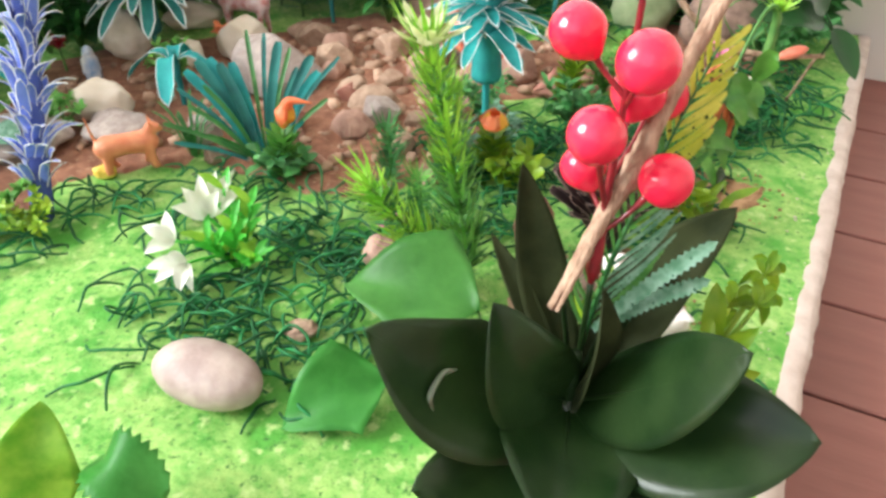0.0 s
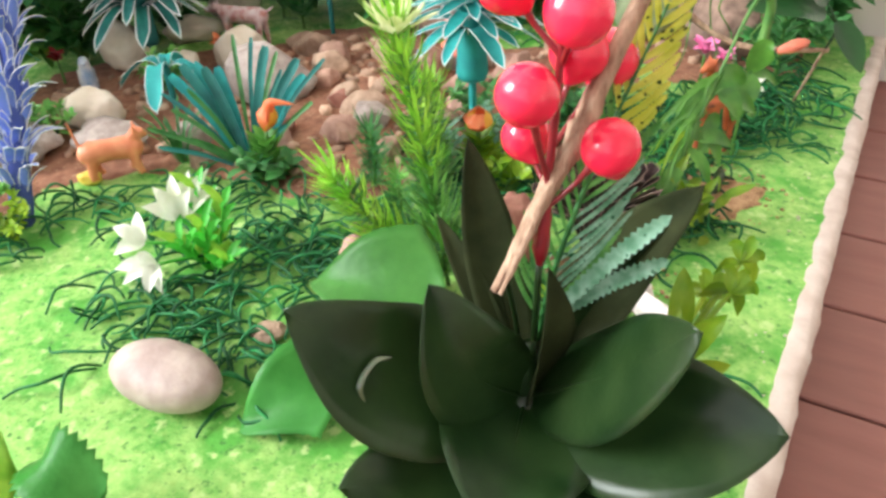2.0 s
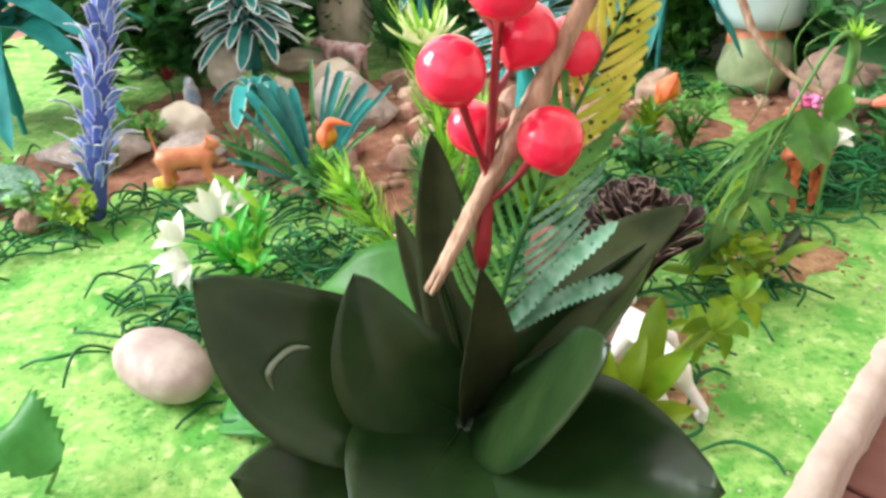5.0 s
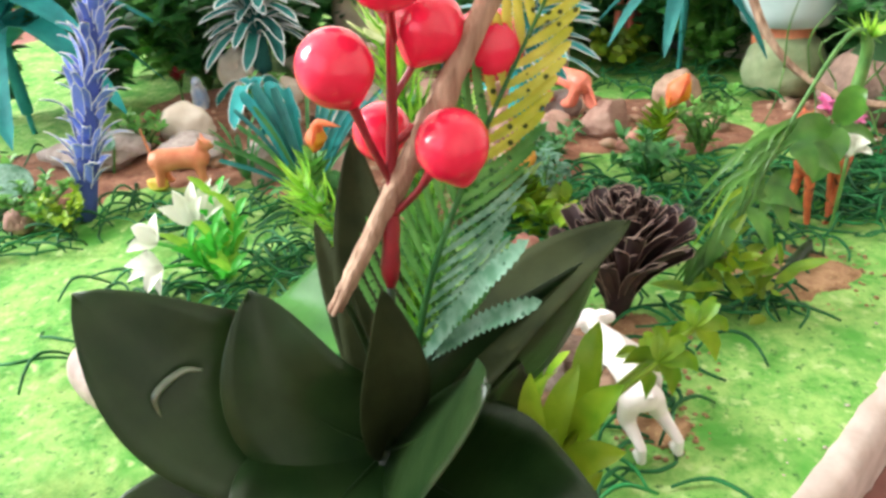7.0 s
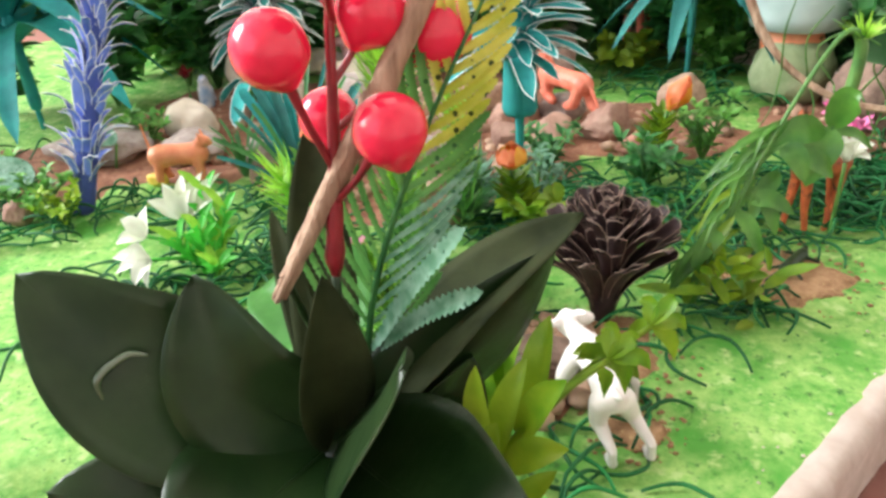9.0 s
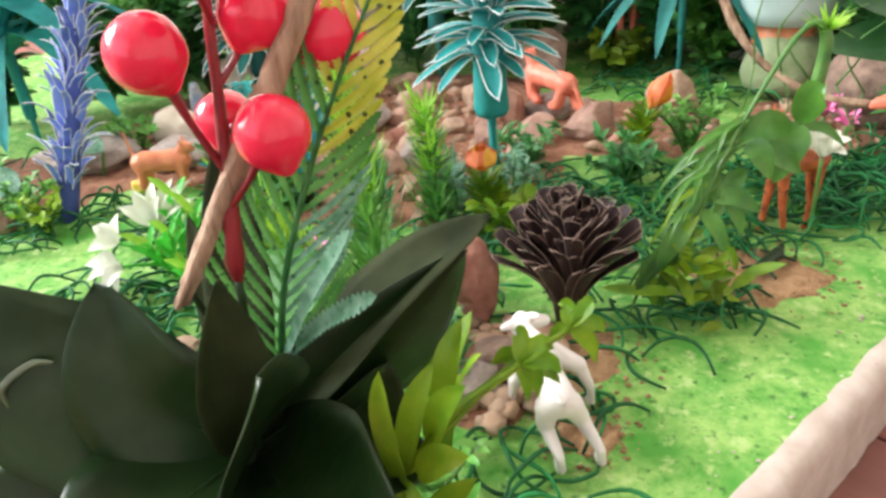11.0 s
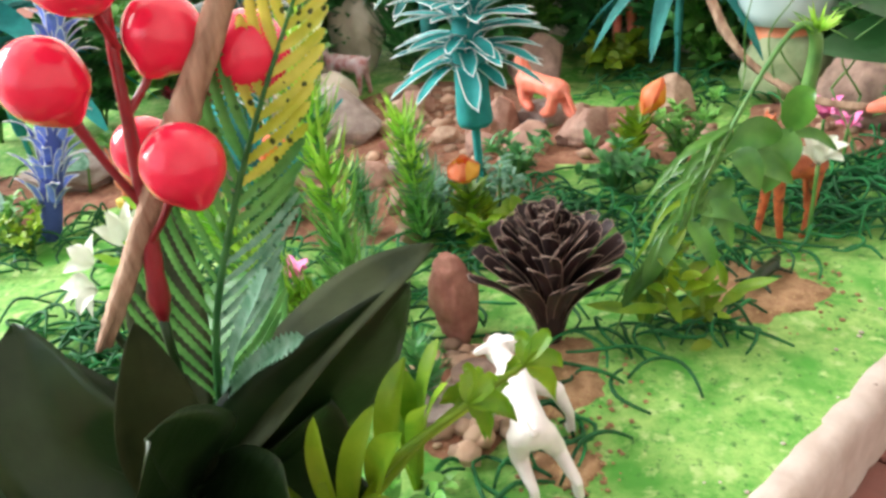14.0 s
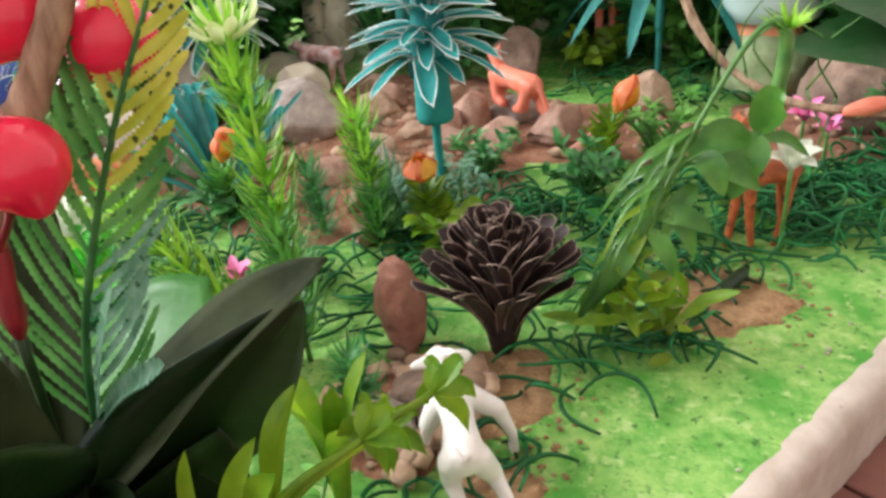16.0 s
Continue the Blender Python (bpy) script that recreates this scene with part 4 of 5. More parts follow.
def white_lily(base):
    root = thing("white_flower_plant", (base[0], base[1], 0), "white-petalled plastic flower cluster with fresh green leaves", "plastic plant")
    o = Vector((base[0], base[1], 0))
    heads = [((-0.122, 0.318, 0.030), ((-0.134, 0.321, 0.047), (-0.126, 0.328, 0.051), (-0.119, 0.334, 0.049), (-0.110, 0.337, 0.048), (-0.138, 0.312, 0.041), (-0.113, 0.316, 0.048), (-0.104, 0.330, 0.041), (-0.128, 0.314, 0.050))),
             ((-0.138, 0.306, 0.024), ((-0.155, 0.311, 0.030), (-0.149, 0.303, 0.034), (-0.152, 0.298, 0.022), (-0.143, 0.316, 0.036))),
             ((-0.132, 0.298, 0.016), ((-0.151, 0.293, 0.017), (-0.146, 0.287, 0.012), (-0.127, 0.286, 0.007), (-0.133, 0.283, 0.008), (-0.138, 0.292, 0.026)))]
    for c, tips in heads:
        c = Vector(c) - o
        bm = bmesh.new()
        tube(bm, [(0, 0, -0.001), (c.x * 0.3, c.y * 0.3, c.z * 0.7), c], [0.0012, 0.001, 0.0009], 6, 8)
        part("stem", bm, M_BROAD, root)
        for t in tips:
            t = Vector(t) - o
            bm = bmesh.new()
            leaf(bm, [c, c.lerp(t, 0.5) + Vector((0, -0.001, 0.0025)), t], (rnd(-.3, .3), -0.7, 0.7), 0.0078, pointed, 0.4, 12, 2)
            part("petal", bm, M_WHITEP, root)
    sprays = [((0.004, 0.004, 0.0), (-0.002, 0.012, 0.042)), ((0.004, 0.002, 0.0), (0.012, 0.008, 0.036)), ((0.002, 0, 0), (0.004, -0.004, 0.030)), ((0, 0, 0), (-0.010, -0.006, 0.022)), ((0.004, -0.002, 0), (0.014, -0.008, 0.012))]
    for a, b in sprays:
        a, b = Vector(a), Vector(b)
        bm = bmesh.new()
        tube(bm, [a - Vector((0, 0, 0.001)), a.lerp(b, 0.5), b], [0.0010, 0.0008, 0.0005], 5, 6)
        part("stem", bm, M_BROAD, root)
        for k in range(13):
            s = 0.2 + 0.8 * k / 12
            c = a.lerp(b, s)
            w = k * 2.4
            d = (Vector((math.cos(w), math.sin(w), 0.35)) + (b - a).normalized() * 0.8).normalized()
            ln = rnd(0.010, 0.017)
            bm = bmesh.new()
            leaf(bm, [c, c + d * ln * 0.5 + Vector((0, 0, 0.0015)), c + d * ln], (rnd(-.3, .3), -0.6, 0.8), 0.0044, oval, 0.35, 7, 2, 0, 0.12)
            part("leaf", bm, M_BROAD if k % 3 else M_NEEDLE, root)


white_lily((-0.113, 0.315))


def bud_plant(base, top, label, r=0.006, ln=0.020, lean=(0.2, -0.1, 1), leaves=M_NEEDLEM, beak=False):
    root = thing("bud_plant", (base[0], base[1], 0), label, "plastic plant", "budded plants on the board")
    d = Vector(top) - Vector((base[0], base[1], 0))
    ax = Vector(lean).normalized()
    bm = bmesh.new()
    tube(bm, [(0, 0, -0.001), d * 0.55, d], [0.0013, 0.0011, 0.0012], 6, 10)
    part("stem", bm, M_STEMG, root)
    for k in range(6):
        w = k * 1.05
        out = ax.orthogonal().normalized()
        out = (Matrix.Rotation(w, 3, ax) @ out)
        bm = bmesh.new()
        leaf(bm, [d, d + ax * ln * 0.5 + out * r * (0.9 + 0.2 * (k % 2)), d + ax * ln * rnd(0.9, 1.05) + out * r * 0.35], out, r * 1.9, oval, -0.5, 8, 2)
        part("petal", bm, M_BUDY if k % 3 == 2 else M_BUD, root)
    if beak:
        bm = bmesh.new()
        tip = d + ax * ln
        tube(bm, [tip - ax * 0.006, tip + Vector((0.002, -0.001, 0.0005)), tip + Vector((0.015, -0.002, -0.0005))], [0.0046, 0.0026, 0.0004], 9, 10)
        part("petal_tip", bm, M_BUD, root, "pointed orange petal tip")
    bm = bmesh.new()
    for k in range(44):
        s = 0.10 + 0.72 * k / 43
        c = d * s
        w = k * 2.4
        o = Vector((math.cos(w), math.sin(w), 0.45 + 0.7 * s))
        q = rnd(0.010, 0.014) * (1.25 - 0.5 * s)
        leaf(bm, [c, c + o * q * 0.5 + Vector((o.x, o.y, 0)) * 0.001, c + o * q], (0, 0, 1), 0.0062, oval, 0.4, 6, 2)
    tagged(part("foliage", bm, leaves, root), kind="stuff")


bud_plant((-0.101, 0.400), (-0.098, 0.405, 0.034), "orange bird-of-paradise bud on a green leafy plastic stem", 0.0060, 0.019, (0.25, 0, 1), M_NEEDLEM, True)
bud_plant((0.030, 0.400), (0.027, 0.391, 0.039), "orange rose bud on a leafy plastic stem", 0.0078, 0.0165, (0.1, -0.3, 1), M_LIME)
bud_plant((0.086, 0.500), (0.095, 0.508, 0.034), "orange and yellow rose bud on a leafy plastic stem", 0.0070, 0.024, (0.55, 0, 1), M_LIME)


def grass_tuft(base, n, ln, mat, label, spread=0.8, wide=0.005):
    root = thing("grass_tuft", (base[0], base[1], 0), label, "paper grass")
    for k in range(n):
        w = 6.28 * k / n + rnd(-0.2, 0.2)
        o = Vector((math.cos(w), math.sin(w), 0)) * rnd(0.35, 1.0) * spread
        q = ln * rnd(0.7, 1.05)
        bm = bmesh.new()
        leaf(bm, [o * 0.003 - Vector((0, 0, 0.001)), o * q * 0.4 + Vector((0, 0, q * 0.6)), o * q * 0.85 + Vector((0, 0, q * 0.88))], o * 0.2 + Vector((0, 0, 1)), wide, ribbon, 0.35, 8, 1)
        part("blade", bm, mat, root)


def teal_grass():
    base = Vector((-0.116, 0.424, 0))
    root = thing("grass_tuft", base, "stiff teal paper strips and dark thin blades beside the orange bud", "paper grass")
    wide = [(-0.162, 0.440, 0.056), (-0.156, 0.446, 0.060), (-0.149, 0.450, 0.060), (-0.142, 0.446, 0.058), (-0.136, 0.452, 0.056), (-0.084, 0.452, 0.060), (-0.080, 0.446, 0.052), (-0.108, 0.470, 0.062)]
    thin = [(-0.176, 0.420, 0.030), (-0.168, 0.410, 0.022), (-0.160, 0.425, 0.040), (-0.170, 0.440, 0.044), (-0.128, 0.470, 0.070), (-0.118, 0.475, 0.066), (-0.100, 0.465, 0.060), (-0.092, 0.440, 0.058), (-0.074, 0.432, 0.040),
            (-0.086, 0.410, 0.036), (-0.145, 0.405, 0.030), (-0.066, 0.446, 0.062), (-0.150, 0.432, 0.050)]
    for tips, width, mats in ((wide, 0.0066, (M_TEAL, M_TEALD)), (thin, 0.0030, (M_NEEDLED, M_TEALD))):
        for i, t in enumerate(tips):
            t = Vector(t) - base
            a = Vector((t.x * 0.10, t.y * 0.10, -0.001))
            bm = bmesh.new()
            leaf(bm, [a, a.lerp(t, 0.5) + Vector((0, 0, t.z * 0.12)), t], (-t.x * 3, -0.8, 0.5), width, lambda s: min(1, 0.55 + s) * (1 if s < 0.96 else 0.6), 0.45, 12, 2, 0.02)
            part("blade", bm, mats[i % 2], root)


teal_grass()
leafy_bush("small_bush", (-0.100, 0.402), 0.020, 0.024, 110, M_NEEDLED, "low dark green sprig round the orange bud", 0.012, 0.005)
grass_tuft((-0.165, 0.432), 18, 0.040, M_NEEDLED, "tuft of thin dark green grass", 1.0, 0.0022)
leafy_bush("moss_sprig", (-0.255, 0.345), 0.030, 0.030, 260, M_NEEDLEM, "low light green sprig at the foot of the blue tower", 0.007, 0.003)
leafy_bush("moss_sprig", (-0.232, 0.343), 0.020, 0.026, 160, M_LIME, "low lime green sprig at the foot of the blue tower", 0.007, 0.003)
leafy_bush("small_bush", (-0.265, 0.46), 0.022, 0.035, 120, M_NEEDLEM, "small fresh green sprig behind the blue tower", 0.010, 0.0035)
leafy_bush("small_bush", (-0.205, 0.535), 0.022, 0.040, 140, M_NEEDLEM, "small green sprig under the teal palm", 0.010, 0.0035)
leafy_bush("small_bush", (0.026, 0.478), 0.024, 0.040, 150, M_NEEDLED, "small dark green branching bush", 0.010, 0.003)
leafy_bush("small_bush", (0.088, 0.470), 0.026, 0.034, 150, M_NEEDLED, "dark green branching bush under the rose bud", 0.012, 0.004)
leafy_bush("small_bush", (0.118, 0.520), 0.026, 0.048, 170, M_NEEDLEM, "green branching bush behind the rose bud", 0.010, 0.003)
leafy_bush("small_bush", (0.033, 0.420), 0.022, 0.045, 150, M_FRONDB, "greyish green branching sprig with tiny leaves", 0.008, 0.003)
leafy_bush("small_bush", (0.040, 0.388), 0.02, 0.03, 60, M_LIME, "lime leaves under the orange rose", 0.014, 0.008)
leafy_bush("small_bush", (-0.32, 0.36), 0.03, 0.03, 160, M_NEEDLEM, "low green bush beside the teal palm", 0.010, 0.004)


# ---- lime flowers by the white toy ----
def lime_plant():
    base = Vector((0.078, 0.178, 0))
    root = thing("lime_flower_plant", base, "yellow-green plastic plant with pointed leaves and star flowers", "plastic plant")
    fork = Vector((0.080, 0.172, 0.058)) - base
    bm = bmesh.new()
    tube(bm, [(0, 0, -0.001), (0.001, -0.002, 0.03), fork], [0.0015, 0.0014, 0.0013], 6, 10)
    part("stem", bm, M_LIME, root)
    # arching stems that end in small drooping flowers
    for k, (h, mid) in enumerate((((0.1125, 0.2055, 0.0835), (0.098, 0.188, 0.078)), ((0.1045, 0.1895, 0.0835), (0.092, 0.178, 0.076)), ((0.101, 0.200, 0.074), (0.090, 0.184, 0.070)))):
        t, m = Vector(h) - base, Vector(mid) - base
        bm = bmesh.new()
        tube(bm, [fork, m, t], [0.0012, 0.0010, 0.0008], 6, 12)
        part("stem", bm, M_LIME, root)
        d0 = (t - m).normalized()
        for i in range(5):
            w = 6.28 * i / 5 + k
            d = (Vector((math.cos(w), 0.3 * math.sin(w), math.sin(w))) * 0.9 + d0 * 0.5).normalized()
            ln = rnd(0.0085, 0.0115)
            bm = bmesh.new()
            leaf(bm, [t, t + d * ln * 0.55 + d0 * 0.002, t + d * ln - Vector((0, 0, 0.0025))], (-0.2, -0.8, 0.5), 0.0046, pointed, 0.55, 10, 2, 0.08, 0.10)
            part("petal", bm, M_LIME, root)
    # pointed leaves, in pairs round the fork
    leaves = [((0.080, 0.172, 0.058), (0.0868, 0.1814, 0.0870)), ((0.080, 0.170, 0.058), (0.0767, 0.1738, 0.0880)), ((0.082, 0.170, 0.058), (0.0850, 0.1624, 0.0830)), ((0.084, 0.172, 0.060), (0.100, 0.166, 0.076)),
              ((0.080, 0.172, 0.050), (0.066, 0.168, 0.074)), ((0.080, 0.172, 0.052), (0.092, 0.160, 0.064)), ((0.086, 0.176, 0.066), (0.098, 0.172, 0.090)), ((0.079, 0.175, 0.040), (0.098, 0.168, 0.052)),
              ((0.079, 0.175, 0.036), (0.070, 0.160, 0.056)), ((0.079, 0.176, 0.030), (0.094, 0.184, 0.050)), ((0.088, 0.180, 0.070), (0.090, 0.192, 0.092)), ((0.079, 0.176, 0.024), (0.090, 0.160, 0.034))]
    for a, b in leaves:
        a, b = Vector(a) - base, Vector(b) - base
        bm = bmesh.new()
        leaf(bm, [a, a.lerp(b, 0.5) + Vector((0, -0.001, 0.003)), b], (-0.3, -0.8, 0.5), 0.0078, oval, 0.4, 10, 2, 0.02)
        part("leaf", bm, M_LIME, root)


lime_plant()
grass_tuft((0.062, 0.236), 7, 0.066, M_LIME, "tuft of lime green blades behind the dark leaves", 0.38, 0.0065)
leafy_bush("small_bush", (0.066, 0.205), 0.03, 0.022, 170, M_NEEDLEM, "low green sprigs under the lime flowers", 0.009, 0.003)


# ---- broad leaves lying on the board ----
def kite(s):
    return max(0.0, min(s / 0.42, (1 - s) / 0.58)) ** 0.8


def broad_leaf(base, pts, up, width, mat, label, teeth=0.08, shape=oval):
    root = thing("broad_leaf", base, label, "plastic leaf")
    o = Vector(base)
    bm = bmesh.new()
    leaf(bm, [Vector(p) - o for p in pts], up, width, shape, 0.22, 24, 4, 0.05, teeth)
    ob = part("blade", bm, mat, root)
    s = ob.modifiers.new("thickness", "SOLIDIFY")
    s.thickness, s.offset = 0.0002, 0
    bm = bmesh.new()
    tube(bm, [Vector((0, 0, -0.001)), Vector(pts[0]) - o], [0.001, 0.0008], 6, 6)
    part("stalk", bm, M_STEMG, root)


broad_leaf((0.016, 0.232, 0), [(0.014, 0.236, 0.038), (-0.012, 0.248, 0.042), (-0.046, 0.258, 0.036)], (0.1, -0.5, 0.9), 0.058, M_BROADD, "broad mid green plastic leaf above the strands", 0.03, kite)
broad_leaf((-0.020, 0.214, 0), [(-0.026, 0.222, 0.012), (-0.046, 0.214, 0.014), (-0.070, 0.204, 0.002)], (0.2, -0.4, 0.9), 0.044, M_BROADM, "broad fresh green plastic leaf lying near the pebble", 0.03, kite)
broad_leaf((-0.292, 0.360, 0), [(-0.275, 0.366, 0.014), (-0.295, 0.360, 0.018), (-0.325, 0.352, 0.012)], (0, -0.4, 0.9), 0.030, M_FRONDB, "rounded blue-green paper leaf beside the tower", 0)
broad_leaf((-0.262, 0.420, 0), [(-0.255, 0.420, 0.020), (-0.270, 0.418, 0.025), (-0.290, 0.415, 0.020)], (0, -0.4, 0.9), 0.020, M_FRONDB, "small rounded blue-green paper leaf", 0)
broad_leaf((-0.118, 0.165, 0), [(-0.100, 0.158, 0.022), (-0.118, 0.163, 0.034), (-0.130, 0.178, 0.020)], (0.1, -0.5, 0.9), 0.028, M_BROADM, "fresh green toothed leaf at the board's near edge", 0.2)
broad_leaf((-0.150, 0.162, 0), [(-0.146, 0.160, 0.010), (-0.147, 0.165, 0.030), (-0.144, 0.178, 0.050)], (0.3, -0.9, 0.2), 0.030, M_NEEDLE, "upright light green leaf at the board's near edge", 0)


# ---- vine plant and budded twig on the right ----
def vine_plant():
    base = Vector((0.122, 0.345, 0))
    root = thing("vine_plant", base, "arching plastic vine plant with glossy green leaves", "plastic plant")

    def w(x, y, z):
        return Vector((x, y, z)) - base

    bm = bmesh.new()
    tube(bm, [(0, 0, -0.001), w(0.130, 0.350, 0.035), w(0.150, 0.368, 0.085), w(0.166, 0.384, 0.112), w(0.1745, 0.388, 0.108), w(0.173, 0.386, 0.085), w(0.169, 0.383, 0.072)], [0.0009, 0.0009, 0.0009, 0.0011, 0.0025, 0.0028, 0.001], 8, 34)
    tube(bm, [(0, 0, -0.001), w(0.128, 0.350, 0.03), w(0.142, 0.362, 0.064), w(0.160, 0.376, 0.074)], [0.0008, 0.0008, 0.0007, 0.0005], 6, 14)
    part("stem", bm, M_STEMG, root, "arched green stem")
    leaves = [((0.169, 0.383, 0.074), (0.162, 0.374, 0.050), 0.016), ((0.152, 0.368, 0.066), (0.172, 0.372, 0.056), 0.010), ((0.169, 0.383, 0.074), (0.176, 0.378, 0.092), 0.013), ((0.166, 0.381, 0.074), (0.146, 0.368, 0.068), 0.013),
              ((0.169, 0.383, 0.072), (0.188, 0.392, 0.062), 0.005), ((0.150, 0.365, 0.060), (0.140, 0.352, 0.040), 0.008), ((0.142, 0.360, 0.055), (0.152, 0.352, 0.036), 0.008),
              ((0.135, 0.355, 0.045), (0.148, 0.348, 0.026), 0.007), ((0.132, 0.352, 0.040), (0.120, 0.338, 0.022), 0.009), ((0.138, 0.356, 0.05), (0.158, 0.356, 0.045), 0.008),
              ((0.128, 0.350, 0.03), (0.142, 0.342, 0.014), 0.007), ((0.126, 0.349, 0.028), (0.112, 0.338, 0.012), 0.008), ((0.150, 0.367, 0.07), (0.160, 0.360, 0.058), 0.010)]
    for a, b, width in leaves:
        a, b = w(*a), w(*b)
        bm = bmesh.new()
        leaf(bm, [a, a.lerp(b, 0.5) + Vector((0, -0.001, 0.004)), b], (0.1, -0.7, 0.6), width, oval, 0.3, 12, 2, 0.02)
        part("leaf", bm, M_VINE, root)
    for k in range(54):
        bm = bmesh.new()
        s = rnd(0.0, 0.92)
        top = w(0.128, 0.350, 0.02).lerp(w(0.152, 0.369, 0.088), s) + Vector((rnd(-.002, .002), rnd(-.002, .002), 0))
        q = rnd(0.022, 0.048)
        o = Vector((rnd(-0.75, -0.15), rnd(-0.7, 0.1), -rnd(0.5, 1.0))).normalized()
        end = top + o * q
        end.z = max(end.z, 0.001)
        leaf(bm, [top, top.lerp(end, 0.5) + Vector((-0.003, 0, 0.004)), end], (-0.3, -0.8, 0.4), rnd(0.0018, 0.0034), lance, 0.3, 6, 1)
        part("blade", bm, M_LIME if k % 9 == 0 else M_VINE, root)
    bm = bmesh.new()
    for k in range(46):
        o = Vector((rnd(-1, 1), rnd(-1, 1), rnd(0.2, 1.2))).normalized()
        c = w(0.1745, 0.388, 0.110)
        q = rnd(0.007, 0.014)
        leaf(bm, [c, c + o * q * 0.5, c + o * q], (0, -0.6, 0.6), 0.0012, lance, 0.2, 3, 1)
    part("tuft", bm, M_NEEDLE, root, "fine light green tuft")
    for k in range(32):
        bm = bmesh.new()
        a, r = rnd(0, 6.28), rnd(0.0, 0.022)
        c = Vector((0.012 + math.cos(a) * r, math.sin(a) * r * 0.6, rnd(0.002, 0.03)))
        o = Vector((rnd(-1, 1), rnd(-1, 0.5), rnd(-0.3, 0.8))).normalized() * rnd(0.010, 0.022)
        leaf(bm, [c, c + o * 0.5, c + o], (0, -0.5, 0.8), 0.0052, oval, 0.3, 6, 2)
        part("leaf", bm, M_LIME, root, "yellow-green small leaf")


vine_plant()


def budded_twig():
    base = Vector((0.246, 0.500, 0))
    root = thing("budded_twig", base, "dry brown twig with a peach bud, leaning over the grass", "twig")

    def w(x, y, z):
        return Vector((x, y, z)) - base

    bm = bmesh.new()
    for k in range(4):
        o = Vector((rnd(-1, 1), rnd(-1, 1), rnd(-1, 1))) * 0.0008
        tube(bm, [w(0.106, 0.470, 0.190) + o, w(0.121, 0.458, 0.140) + o, w(0.136, 0.448, 0.104) + o * 2, w(0.152, 0.440, 0.084) + o, w(0.176, 0.436, 0.070) + o * 1.5, w(0.205, 0.434, 0.066) + o, w(0.232, 0.442, 0.062) + o, w(0.246, 0.475, 0.045), (0, 0, -0.001)],
             [0.0010, 0.0013, 0.0014, 0.0013, 0.0012, 0.001, 0.001, 0.001], 6, 40, rough=0.4)
    part("branch", bm, M_TWIG, root, "twisted dry brown branch")
    for z in range(5):
        a = w(0.150 + z * 0.012, 0.438, 0.082 - z * 0.003)
        for end in (0.035, -0.03):
            bm = bmesh.new()
            tube(bm, [a, a + Vector((rnd(-.01, .01), -0.004, end * 0.55)), a + Vector((rnd(-.02, .02), -0.006, end))], [0.0006, 0.0005, 0.0003], 4, 8)
            part("side_shoot", bm, M_STEMG, root)
    bm = bmesh.new()
    ball(bm, w(0.209, 0.431, 0.0690), 0.0046, (2.1, 0.8, 0.75), 3, pose(0, 0, 0, 0, -14, 8), 0, 0.15)
    part("bud", bm, M_CORAL, root, "peach pink pointed bud")
    for pts, width in (((w(0.226, 0.440, 0.086), w(0.206, 0.434, 0.094), w(0.176, 0.428, 0.093)), 0.028), ((w(0.226, 0.440, 0.090), w(0.212, 0.438, 0.106), w(0.186, 0.436, 0.112)), 0.024), ((w(0.234, 0.440, 0.080), w(0.240, 0.430, 0.070), w(0.246, 0.420, 0.056)), 0.016)):
        bm = bmesh.new()
        leaf(bm, list(pts), (0, -0.6, 0.8), width, oval, 0.2, 14, 3)
        tube(bm, [w(0.232, 0.442, 0.062), w(0.236, 0.442, 0.075), pts[0]], [0.0008, 0.0008, 0.0007], 5, 6)
        part("leaf", bm, M_DEEP, root, "dark green glossy leaf")


budded_twig()


# ---- toy animals: each one plain mesh ----
def toy(name, bones, mat, loc, yaw, label, voxel=0.0008, roll=0.0):
    bm = bmesh.new()
    for p, q, r0, r1 in bones:
        bone(bm, p, q, r0, r1)
    ob = solid(name, bm, mat, loc, label, "toy animal", rot=pose(0, 0, 0, roll, 0, yaw))
    r = ob.modifiers.new("remesh", "REMESH")
    r.mode, r.voxel_size, r.use_smooth_shade = "VOXEL", voxel, True
    s = ob.modifiers.new("smooth", "SMOOTH")
    s.iterations, s.factor = 8, 0.5
    return ob


